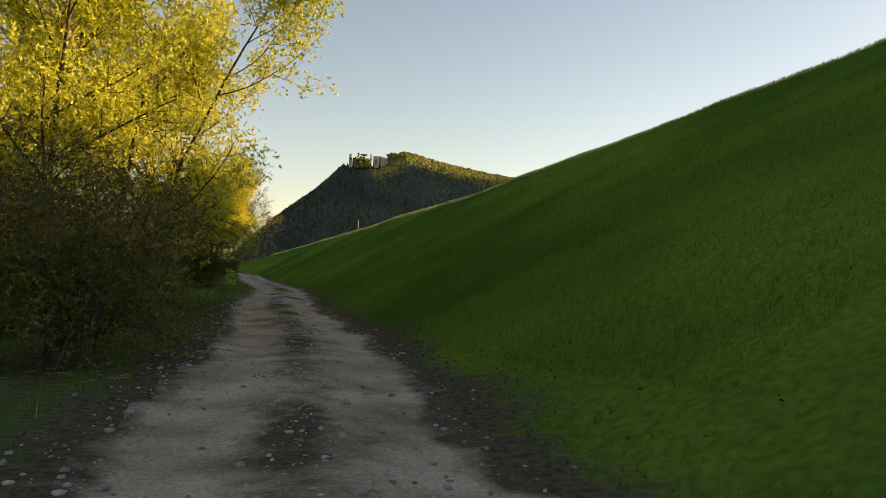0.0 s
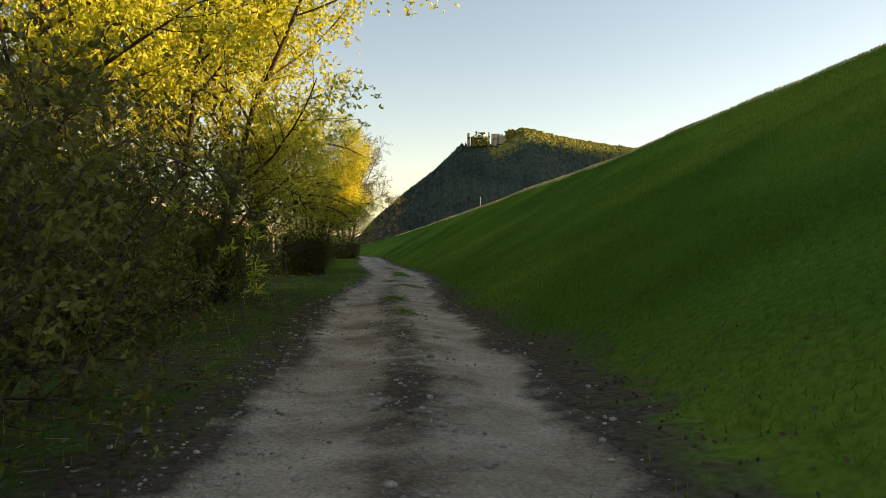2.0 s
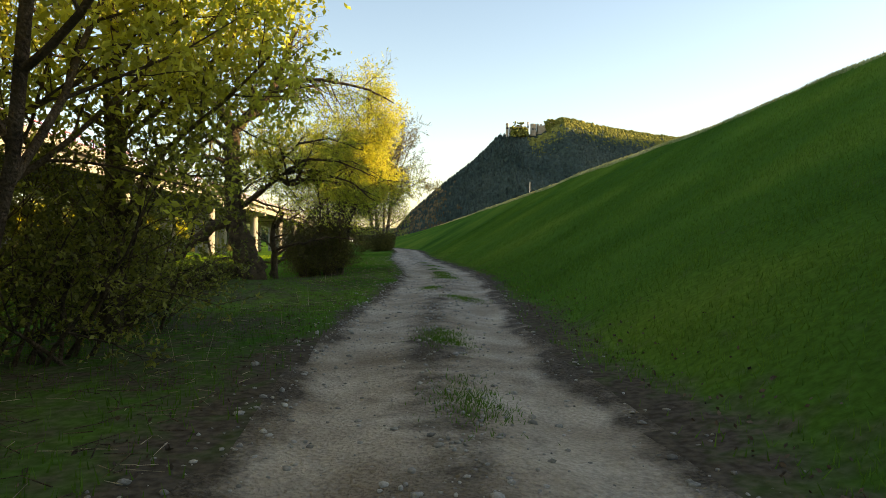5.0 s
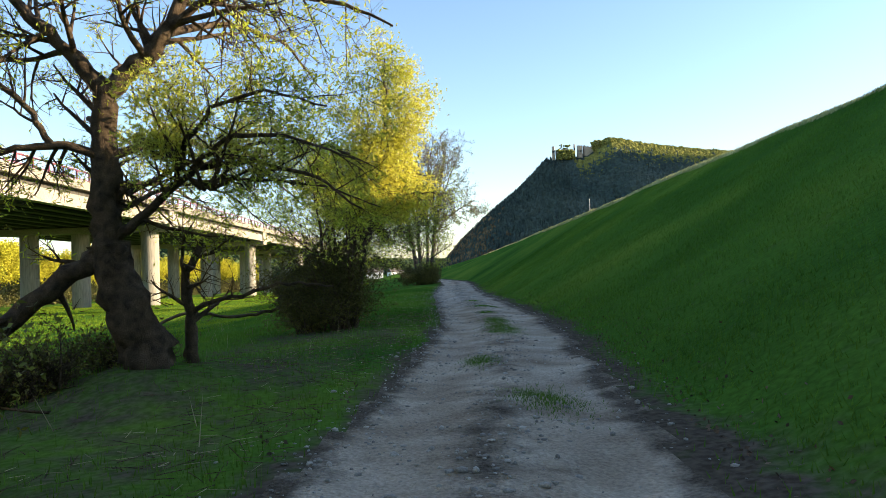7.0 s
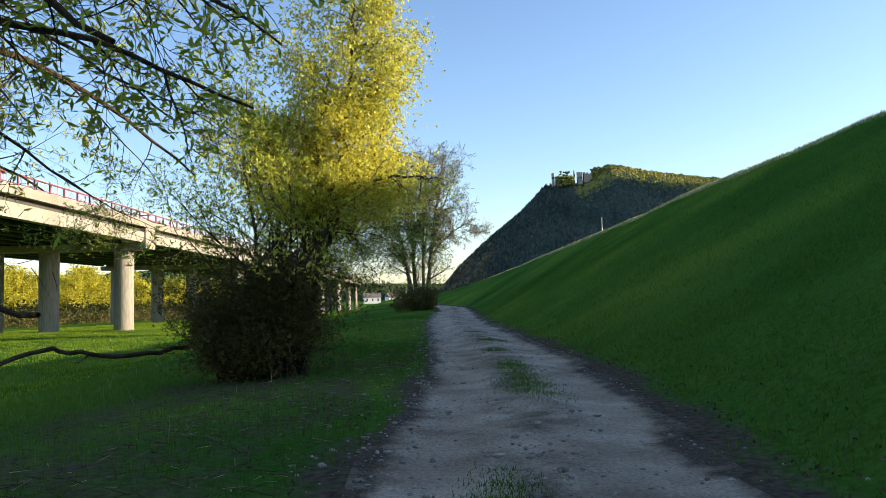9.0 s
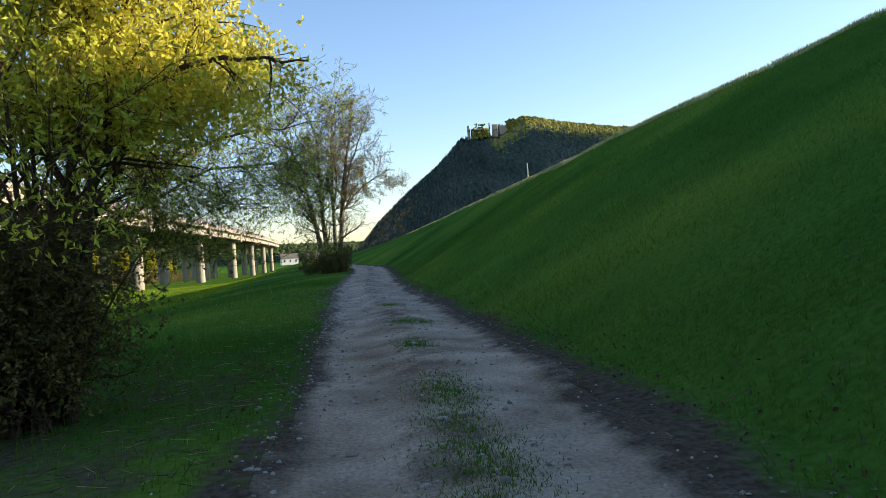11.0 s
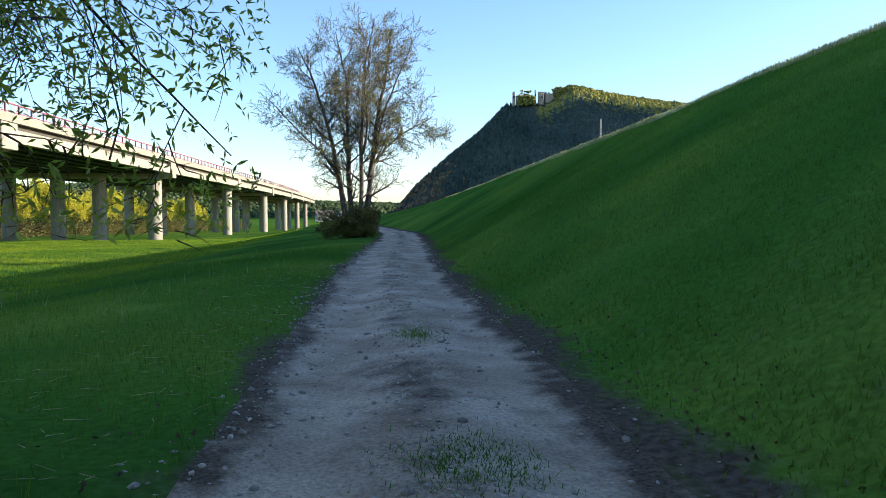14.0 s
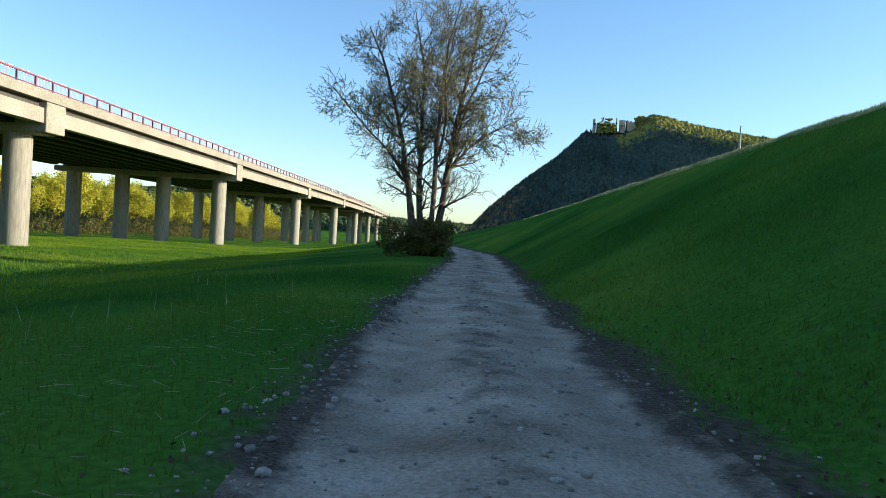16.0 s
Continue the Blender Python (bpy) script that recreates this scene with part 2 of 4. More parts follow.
def land(x, y):
    x, y = np.asarray(x, float), np.asarray(y, float)
    c = centre(y)
    s = x - c - HALF                                   # metres beyond the right edge of the track
    foot, top = c + HALF + 0.35, 13.5
    h = crest(y)
    u = (x - foot) / (top - foot)
    up = np.where(u < 0.9, h * (0.95 * u + 0.05 * u * u), 0)
    v = np.clip(u - 0.9, 0, 0.2)
    edge = h * (0.95 * 0.9 + 0.05 * 0.81) + h * 1.04 * (v - v * v / 0.4)
    up = np.where(u >= 0.9, edge, up)
    up = up - np.clip(x - 16.0, 0, 400) * 0.035
    right = np.where(s > 0.35, up + 0.04, np.clip(s, 0, 1) * 0.12) + np.where(s > 1.5, 0.045 * wave(x, y, 2.6) + 0.05 * wave(x, y, 7.0, 2) + 0.02 * wave(x, y, 0.9, 5), 0) * smooth01((s - 1.5) / 3)
    d = c - HALF - x                                   # metres beyond the left edge
    left = -1.48 * smooth01(d / 15.0) - np.clip(y - 99, 0, 300) * 0.0135 * smooth01(d / 20) + 0.05 * wave(x, y, 3.1, 1) * smooth01(d / 2) + 0.03 * wave(x, y, 1.1, 3) * smooth01(d)
    left = left + 0.42 * np.exp(-((x + 3.1) ** 2 + (y - 30.0) ** 2) / 1.8)     # the raised foot of the old willow
    t = (x - c) / HALF
    road = -0.045 * np.exp(-((np.abs(t) - 0.55) / 0.22) ** 2) + 0.03 * np.exp(-(t / 0.22) ** 2) + 0.016 * wave(x, y, 0.5) + 0.026 * wave(x, y, 1.7, 4) + 0.008 * wave(x, y, 0.22, 6)
    road = road * (1 - smooth01((np.abs(t) - 0.9) / 0.2))
    z = np.where(s > 0, right, np.where(d > 0, left, 0)) + road
    far = smooth01((y - 330) / 250)
    z = z * (1 - far) + far * -4.0
    out = smooth01((-x - 90) / 200)
    return z * (1 - out) + out * np.minimum(z, -3.0)


def steps(*runs):
    out = []
    for a, b, s in runs:
        out += list(np.arange(a, b - 1e-6, s))
    return np.array(out + [runs[-1][1]])


def sheet(xs, ys):
    gx, gy = np.meshgrid(xs, ys)
    v = np.stack([gx, gy, land(gx, gy)], -1).reshape(-1, 3)
    n, m = len(xs), len(ys)
    i = np.arange(n * m).reshape(m, n)
    f = np.stack([i[:-1, :-1], i[:-1, 1:], i[1:, 1:], i[1:, :-1]], -1).reshape(-1, 4)
    return v, f


xs = steps((-3200, -400, 280), (-400, -80, 40), (-80, -24, 4), (-24, -6, 0.8), (-6, 7, 0.14), (7, 12, 0.5), (12, 17, 0.3), (17, 40, 3), (40, 400, 45), (400, 3200, 280))
ys = steps((-600, -60, 60), (-60, -4, 4), (-4, 70, 0.25), (70, 120, 0.6), (120, 330, 6), (330, 800, 40), (800, 4400, 300))
v, f = sheet(xs, ys)
fc = v[f].mean(1)
on_track = (np.abs(fc[:, 0] - centre(fc[:, 1]) + 0.06) < LANE + 0.12) & (fc[:, 1] > -30) & (fc[:, 1] < 130)


def bare_of(v):
    """How bare of grass the soil is: the verges and the foot of the bank, and the ground under the thicket."""
    s, y = v[:, 0] - centre(v[:, 1]) + 0.06, v[:, 1]
    s = s + 0.22 * wave(y, v[:, 0], 1.9, 7) * np.where(s > 0, 1, -1) * (np.abs(s) > LANE - 0.3)      # uneven verges
    r = 0.95 * (1 - smooth01((s - LANE - 0.2) / (0.5 + 0.5 * smooth01((30 - y) / 8)))) * (s > 0)
    l = 0.9 * (1 - smooth01((-s - LANE - 0.05) / (0.55 + 1.0 * smooth01((26 - y) / 8)))) * (s <= 0)
    wood = 0.75 * smooth01((17 - y + 2.5 * wave(v[:, 0], y, 3.0, 2)) / 8) * smooth01((-s - 1.6) / 0.8) * smooth01((s + 14 + 2.5 * wave(y, v[:, 0], 2.6, 4)) / 4)
    worn = (0.50 + 0.22 * wave(v[:, 0], y, 1.7, 6) + 0.16 * wave(v[:, 0], y, 0.6, 3)) * smooth01((-s - 1.5) / 0.6) * smooth01((s + 7.5) / 3) * smooth01((44 - y) / 6)
    return np.maximum(np.maximum(np.maximum(r, l), wood), worn).astype(np.float32)


def keep(v, f, which):
    used = np.unique(f[which])
    back = np.full(len(v), -1)
    back[used] = np.arange(len(used))
    return v[used], back[f[which]]


def with_bare(me, values):
    me.attributes.new("bare", "FLOAT", "POINT").data.foreach_set("value", values.astype(np.float32))
    return me


gv, gf = keep(v, f, ~on_track)
ground = tagged(new("ground", with_bare(mesh_of("ground", gv, gf, GRASS, True), bare_of(gv))), "green spring meadow with a steep grassy bank", "ground", kind="structure")
tv, tf = keep(v, f, on_track)
tt = (tv[:, 0] - centre(tv[:, 1]) + 0.06) / LANE
tb = (0.40 + 0.3 * smooth01((34 - tv[:, 1]) / 10) + 0.35 * wave(tv[:, 1], tv[:, 0], 1.6, 5)) * np.exp(-((tt + 0.02) / 0.26) ** 2) + 0.9 * smooth01((np.abs(tt) - 0.80 + 0.13 * wave(tv[:, 1], tt, 1.4, 3)) / 0.25) + 0.17 * wave(tv[:, 0], tv[:, 1], 1.3, 2) + 0.12 * wave(tv[:, 0], tv[:, 1], 0.45, 8)
road = tagged(new("dirt_track", with_bare(mesh_of("dirt_track", tv, tf, DIRT, True), tb)), "pale gravel farm track with two worn wheel ruts", "road", kind="structure")


# ------------------------------------------------------------------ trees
class Tree:
    """Limbs as tapered tubes, and leaves as small bent blades round the twigs."""

    def __init__(self, seed):
        self.r = np.random.default_rng(seed)
        self.tubes, self.tips, self.base, self.least, self.floor, self.lane, self.crown = [], [], (0, 0, 0), 0.0, 0.02, 1.4, None

    def limb(self, start, way, length, radius, bend=0.25, lift=0.1, n=7, end=0.25):
        pts, rad = [np.array(start, float)], [radius]
        way = np.array(way, float) / np.linalg.norm(way)
        for k in range(n):
            way = way + self.r.normal(0, bend / math.sqrt(n), 3) + np.array([0, 0, lift / n])
            way /= np.linalg.norm(way)
            pts.append(pts[-1] + way * length / n)
            rad.append(radius * (1 - (1 - end) * (k + 1) / n))
        self.tubes.append((np.array(pts), np.array(rad)))
        return np.array(pts), np.array(rad)

    def grow(self, start, way, length, radius, depth, kids=(5, 5, 4), spread=0.9, bend=0.25, lift=0.1, ratio=0.55, first=0.3):
        pts, rad = self.limb(start, way, length, radius, bend, lift, n=8 if depth > 1 else 5)
        if depth == 0:
            self.tips.append(pts)
            return
        for k in range(kids[-depth] if depth <= len(kids) else kids[0]):
            u = first + (1 - first) * (k + self.r.uniform(0.1, 0.9)) / kids[-depth]
            i = u * (len(pts) - 1)
            a = int(min(i, len(pts) - 2))
            at = pts[a] + (pts[a + 1] - pts[a]) * (i - a)
            axis = pts[a + 1] - pts[a]
            axis /= np.linalg.norm(axis)
            side = np.cross(axis, self.r.normal(0, 1, 3))
            side /= np.linalg.norm(side) + 1e-9
            w = axis * (1 - 0.45 * spread) + side * spread * self.r.uniform(0.6, 1.1)
            self.grow(at, w, length * ratio * self.r.uniform(0.75, 1.2) * (1.15 - 0.4 * u), max(rad[a] * 0.6, 0.004), depth - 1, kids, spread, bend, lift, ratio, 0.2)
        self.tips.append(pts[-3:])

    def inside(self, w):
        """Which points lie within the crown's round outline in plan."""
        if not self.crown:
            return np.ones(len(w), bool)
        cx, cy, a, b = self.crown
        return ((w[:, 0] - cx) / a) ** 2 + ((w[:, 1] - cy) / b) ** 2 < 1

    def wood(self, mat, name):
        vs, fs, base = [], [], 0
        for pts, rad in self.tubes:
            w = pts + np.array(self.base)
            if rad[0] < 0.03 and not self.inside(w).all():
                continue
            if self.floor > 1 and ((rad[0] < 0.033 and w[:, 2].min() < self.floor * 0.6) or (rad[0] < 0.04 and w[-1, 2] < self.floor * 0.7)):
                continue
            if rad[0] < 0.05 and ((np.abs(w[:, 0] - centre(w[:, 1])) < self.lane) & (w[:, 2] < 2.7)).any():
                continue
            rad = np.maximum(rad, self.least)
            k = 10 if rad[0] > 0.12 else 6 if rad[0] > 0.03 else 3
            d = np.gradient(pts, axis=0)
            d /= np.linalg.norm(d, axis=1, keepdims=True) + 1e-9
            ref = np.array([0.31, 0.2, 0.93]) if abs(d[0, 2]) < 0.8 else np.array([0.9, 0.3, 0.1])
            a = np.cross(d, ref)
            a /= np.linalg.norm(a, axis=1, keepdims=True) + 1e-9
            b = np.cross(d, a)
            ang = np.linspace(0, 2 * np.pi, k, endpoint=False)
            knob = 1 + (0.14 * self.r.normal(0, 1, (len(pts), k)) if k == 10 else 0)
            ring = pts[:, None] + (a[:, None] * np.cos(ang)[None, :, None] + b[:, None] * np.sin(ang)[None, :, None]) * (rad[:, None] * knob)[..., None]
            vs.append(ring.reshape(-1, 3))
            i = base + np.arange(len(pts) * k).reshape(len(pts), k)
            j = np.roll(i, -1, 1)
            fs.append(np.stack([i[:-1], j[:-1], j[1:], i[1:]], -1).reshape(-1, 4))
            base += len(pts) * k
        return mesh_of(name, np.concatenate(vs), np.concatenate(fs), mat, True)

    def leaves(self, mat, name, per=14, size=0.06, stray=0.12, droop=0.0, long=2.0, tuft=1):
        at = []
        for pts in self.tips:
            u = self.r.uniform(0, len(pts) - 1.001, per)
            i = u.astype(int)
            at.append(pts[i] + (pts[i + 1] - pts[i]) * (u - i)[:, None])
        at = np.concatenate(at) + self.r.normal(0, stray, (len(at) * per, 3)) - np.array([0, 0, droop]) * self.r.uniform(0, 1, (len(at) * per, 1))
        w = at + np.array(self.base)                      # nothing hangs where vehicles pass
        at = at[((np.abs(w[:, 0] - centre(w[:, 1])) > self.lane - 0.1) | (w[:, 2] > 2.7)) & (at[:, 2] > self.floor) & self.inside(w)]
        return leaf_mesh(self.r, np.repeat(at, tuft, 0), size, mat, name, droop, long, tuft > 1)

    def limb_along(self, pts, r0, r1, kids=0, depth=2, length=1.5, nkids=(6, 5), spread=0.9, lift=0.1, bend=0.25, first=0.25):
        """A limb along given points, with side branches."""
        p = np.array(pts, float)
        u = np.linspace(0, len(p) - 1, 4 * len(p))
        q = np.stack([np.interp(u, range(len(p)), p[:, k]) for k in range(3)], -1)
        q[1:-1] = (q[:-2] + 2 * q[1:-1] + q[2:]) / 4
        q[1:-1] += self.r.normal(0, 0.02, (len(q) - 2, 3))
        rad = np.linspace(r0, r1, len(q))
        self.tubes.append((q, rad))
        for k in range(kids):
            a = int((first + (1 - first) * (k + self.r.uniform(0.1, 0.9)) / kids) * (len(q) - 2))
            axis = q[a + 1] - q[a]
            axis /= np.linalg.norm(axis)
            side = np.cross(axis, self.r.normal(0, 1, 3))
            side /= np.linalg.norm(side) + 1e-9
            self.grow(q[a], axis * (1 - 0.45 * spread) + side * spread, length * self.r.uniform(0.6, 1.2), max(min(rad[a] * 0.5, 0.07), 0.013), depth, nkids, 0.9, bend, lift, 0.55, 0.15)
        return q


def leaf_mesh(r, at, size, mat, name, droop=0.0, long=2.0, star=False):
    n = len(at)
    a = r.normal(0, 1, (n, 3))
    a[:, 2] -= droop * 3
    a /= np.linalg.norm(a, axis=1, keepdims=True)
    b = np.cross(a, r.normal(0, 1, (n, 3)))
    b /= np.linalg.norm(b, axis=1, keepdims=True) + 1e-9
    s = size * r.uniform(0.6, 1.3, (n, 1))
    a, b = a * s * long / 2, b * s / 2
    if star:                           # leaves of one tuft spring from one bud
        at = at + a
    v = np.stack([at - a, at + b - a * 0.1, at + a, at - b - a * 0.1], 1).reshape(-1, 3)
    return mesh_of(name, v, np.arange(4 * n).reshape(n, 4), mat)


def plant(name, x, y, label, category, tree, bark, leaf, per, size, stray=0.12, droop=0.0, long=2.0, turn=0.0, leaf_label="", tuft=1):
    e = tagged(new(name), label, category)
    e.location = (x, y, float(land(x, y)) - 0.05)
    e.rotation_euler[2] = turn
    tree.base = tuple(e.location)
    part("trunk", tree.wood(bark, "trunk"), e)
    if per:
        part("crown", tree.leaves(leaf, "crown", per, size, stray, droop, long, tuft), e, leaf_label)
    return e


def wild_tree(seed, height, lean=(0, 0), stems=1, spread=0.85, radius=0.13, depth=3, kids=(6, 5, 5), first=0.25, lift=0.25, ratio=0.5):
    t = Tree(seed)
    for k in range(stems):
        a = t.r.uniform(0, 6.28)
        off = 0.22 if stems > 1 else 0
        t.grow((off * math.cos(a), off * math.sin(a), 0), (lean[0] + off * math.cos(a), lean[1] + off * math.sin(a), 1), height * t.r.uniform(0.8, 1.0), radius * t.r.uniform(0.8, 1.1), depth, kids, spread, 0.22, lift, ratio, first)
    return t


# the dense thicket beside the start of the track
THICKET = [(-3.4, 23.5, 7.2, 2, 0.08), (-3.6, 20.0, 7.8, 2, 0.11), (-4.8, 17.0, 7.6, 3, 0.08), (-6.2, 22.0, 8.0, 2, 0.0), (-6.6, 18.4, 8.6, 2, 0.0), (-9.0, 21.0, 9.0, 2, 0.0), (-9.2, 16.5, 9.0, 1, 0.0), (-12.0, 19.0, 9.0, 2, 0.0)]
for k, (x, y, h, stems, lean) in enumerate(THICKET):
    t = wild_tree(40 + k, h, (lean, 0), stems, 0.85, 0.075, 3, (11, 7, 5), 0.16 if k < 2 else 0.13, 0.25, 0.40)
    plant("thicket_tree", x, y, "young willow in pale yellow-green spring leaf in the trackside thicket", "tree", t, BARK, LEAF_GOLD, 11 if k < 5 else 4, 0.036 if k < 5 else 0.055, 0.17, 0.0, 2.2, tuft=4)


def bush(name, seed, x, y, w, h, label, leaf, n=9, per=26, size=0.055, bark=None, tuft=1, lean=0.55):
    t = Tree(seed)
    for k in range(n):
        a = t.r.uniform(0, 6.28)
        t.grow((t.r.normal(0, w * 0.18), t.r.normal(0, w * 0.18), 0), (math.cos(a) * lean, math.sin(a) * lean, 1), h * t.r.uniform(0.6, 1.0), 0.025, 2, (6, 5), 0.9, 0.35, 0.1, 0.5, 0.1)
    return plant(name, x, y, label, "bush", t, bark or BARK, leaf, per, size, 0.12, tuft=tuft)


for k, (x, y, w, h) in enumerate([(-3.2, 12.2, 1.2, 2.9), (-3.1, 10.7, 1.1, 2.1), (-5.0, 14.6, 1.4, 2.0), (-4.9, 17.2, 1.6, 2.2), (-4.4, 10.8, 1.2, 1.6), (-5.4, 22.2, 1.6, 2.3), (-5.0, 25.4, 1.5, 1.8), (-4.9, 19.6, 1.4, 2.0), (-4.3, 15.8, 1.3, 2.7), (-4.4, 18.3, 1.3, 2.9), (-4.6, 21.3, 1.4, 2.6), (-5.2, 16.4, 1.4, 3.0), (-3.5, 21.8, 1.2, 2.3), (-3.6, 24.0, 1.1, 2.0), (-4.2, 26.0, 1.2, 1.7)]):
    bush("thicket_bush", 70 + k, x, y, w, h, "tangled leafy bush in deep shade beside the track", LEAF_SHRUB if k < 3 else LEAF_OLIVE, 11, 8, 0.026, BARK_PALE if k < 3 else None, 4)

# thin pale canes that arch out of the thicket to the wheel rut
def arching_cane(seed, pts, leaves):
    t = Tree(seed)
    t.lane = 0.6
    q = t.limb_along(pts, 0.008, 0.0035, 0)
    t.tips = [q[len(q) // 3:]]
    for k in range(5):
        a = int(t.r.uniform(0.35, 0.95) * (len(q) - 2))
        t.limb(q[a], t.r.normal(0, 1, 3) + np.array([0.5, 0, -0.6]), 0.16, 0.003, 0.3, -0.2, 5)
        t.tips.append(t.tubes[-1][0])
    e = tagged(new("arching_cane"), "thin pale leafy cane arching out of the thicket", "branch")
    part("stem", t.wood(BARK_PALE, "stem"), e)
    part("leaves", t.leaves(LEAF_GREEN, "leaves", leaves, 0.013, 0.01, 0.0, 4.5, 5), e)


arching_cane(81, [(-3.1, 10.8, 0.1), (-2.6, 10.9, 1.2), (-2.1, 11.1, 1.66), (-1.6, 11.35, 1.50), (-1.50, 11.55, 1.33), (-1.435, 11.7, 1.24), (-1.34, 11.85, 1.16)], 1)
arching_cane(82, [(-3.0, 11.0, 0.1), (-2.4, 11.3, 1.5), (-1.8, 11.5, 1.62), (-1.485, 11.5, 1.31), (-1.466, 11.45, 1.17), (-1.463, 11.35, 1.01), (-1.476, 11.25, 0.88), (-1.5, 11.2, 0.6)], 4)
arching_cane(83, [(-3.3, 12.0, 0.1), (-2.7, 12.1, 1.3), (-2.1, 12.2, 1.5), (-1.7, 12.2, 1.1), (-1.6, 12.2, 0.7)], 5)

# the old willow with a leaning trunk
t = Tree(5)
t.floor = 1.9
t.limb_along([(0.05, 0, -0.2), (-0.15, 0, 0.5), (-0.5, 0, 1.4), (-0.7, 0, 2.3)], 0.52, 0.33)
t.limb_along([(-0.7, 0, 2.2), (-0.78, 0.05, 3.2), (-0.8, 0.1, 4.2), (-0.75, 0.1, 5.3)], 0.30, 0.20, 5, 2, 1.3, (5, 4))
t.limb_along([(-0.8, 0.1, 5.1), (-1.4, 0.0, 5.9), (-2.1, -0.2, 6.6), (-2.8, -0.3, 7.6)], 0.16, 0.06, 9, 2, 1.9, (6, 5))
t.limb_along([(-0.7, 0.1, 5.1), (-0.1, 0.2, 5.7), (0.35, 0.2, 6.2), (0.8, 0.3, 7.3), (1.2, 0.3, 8.6)], 0.20, 0.07, 10, 2, 2.0, (6, 5))
t.limb_along([(0.3, 0.2, 6.2), (1.1, 0.0, 6.75), (2.3, -0.2, 6.8), (3.6, -0.4, 6.5), (4.6, -0.5, 6.0)], 0.09, 0.02, 10, 2, 1.5, (6, 5))
t.limb_along([(-0.75, 0, 3.9), (-1.5, -0.2, 4.1), (-2.3, -0.4, 4.0), (-3.4, -0.6, 3.7)], 0.10, 0.03, 8, 2, 1.5, (6, 5))
t.limb_along([(-1.6, -0.2, 4.1), (-2.0, -0.3, 4.8), (-2.9, -0.5, 5.6), (-3.6, -0.6, 6.6)], 0.07, 0.03, 7, 2, 1.5, (6, 5))
t.limb_along([(-0.6, 0, 2.4), (-0.1, -0.1, 2.7), (0.5, -0.2, 3.25), (1.1, -0.2, 3.7)], 0.11, 0.05, 5, 2, 1.5, (6, 5))
t.limb_along([(1.0, -0.2, 3.6), (2.0, -0.4, 3.7), (3.2, -0.8, 3.3), (4.0, -1.0, 2.7)], 0.06, 0.015, 9, 2, 1.3, (6, 5))
t.limb_along([(0.6, -0.2, 3.3), (0.9, -0.6, 4.0), (1.6, -1.2, 4.5), (2.6, -1.8, 4.6), (3.6, -2.2, 4.2)], 0.06, 0.015, 10, 2, 1.4, (7, 6))
t.limb_along([(0.9, -0.3, 3.5), (1.7, -1.0, 4.0), (2.8, -1.6, 3.9), (4.0, -2.0, 3.4)], 0.06, 0.012, 6, 2, 1.2, (5, 4))
t.limb_along([(1.0, -0.2, 3.6), (2.0, 0.6, 4.2), (3.2, 1.2, 4.2), (4.3, 1.6, 3.6)], 0.05, 0.010, 9, 2, 1.1, (5, 4), 0.9, -0.1)
t.limb_along([(0.8, 0, 3.4), (2.0, 0.2, 3.4), (3.2, 0.6, 3.3), (4.2, 1.0, 2.9)], 0.045, 0.010, 8, 2, 1.0, (5, 4), 0.9, -0.1)
t.limb_along([(-0.75, 0, 2.1), (-1.4, -0.1, 1.75), (-2.3, -0.3, 1.0), (-3.4, -0.6, 0.15)], 0.20, 0.15, 4, 2, 1.2, (6, 5))
t.limb_along([(0.6, 0.5, 0), (0.58, 0.5, 0.8), (0.5, 0.4, 1.6), (0.9, 0.2, 2.3)], 0.13, 0.06, 5, 2, 1.5, (6, 5))
t.limb_along([(0.55, 0.5, 1.0), (1.4, 0.2, 1.25), (2.6, -0.2, 1.5), (3.4, -0.5, 1.4)], 0.05, 0.015, 8, 2, 1.0, (6, 5))
for pts in ([(-0.75, 0.1, 3.9), (-0.3, 2.5, 4.7), (0.6, 5.5, 4.6), (1.4, 8.5, 3.7)], [(-0.7, 0.0, 2.8), (-1.4, 2.2, 3.7), (-1.4, 5.0, 4.0), (-1.0, 8.0, 3.4)], [(-0.8, 0.1, 5.1), (-1.5, 2.5, 6.3), (-1.6, 5.5, 6.8), (-1.2, 8.8, 6.2)], [(0.3, 0.2, 6.2), (0.8, 2.5, 7.2), (1.6, 5.0, 7.6), (2.2, 8.0, 7.0)], [(-0.8, 0.1, 4.3), (-2.2, 2.6, 5.2), (-3.0, 5.6, 5.6), (-3.2, 8.2, 5.2)]):
    t.limb_along(pts, 0.09, 0.015, 9, 2, 1.7, (6, 5))
# thin boughs that droop towards the track
for pts in ([(-0.4, 0.1, 3.2), (0.6, 1.4, 4.1), (1.6, 3.0, 4.3), (2.4, 4.6, 3.7)], [(-0.6, 0.1, 2.9), (-0.1, 1.8, 3.6), (0.5, 3.6, 3.6), (1.0, 5.4, 2.9)], [(-0.7, 0.1, 3.0), (-1.2, 1.6, 3.5), (-1.2, 3.4, 3.3), (-0.9, 5.0, 2.6)]):
    t.limb_along(pts, 0.05, 0.010, 7, 2, 1.3, (5, 4))
e = plant("old_willow", -2.95, 29.9, "gnarled old willow with a thick leaning trunk and sparse leaves", "tree", t, BARK, LEAF_GREEN, 1, 0.026, 0.06, 0.0, 4.0, tuft=4)
e.scale = (0.61, 0.61, 0.61)
t = Tree(6)
for k in range(6):
    a = k * 1.1
    t.grow((0.1 * math.cos(a), 0.1 * math.sin(a), 0), (0.8 * math.cos(a), 0.5 * math.sin(a), 0.7), 2.2, 0.05, 2, (9, 7), 0.9, 0.3, 0.1, 0.5, 0.1)
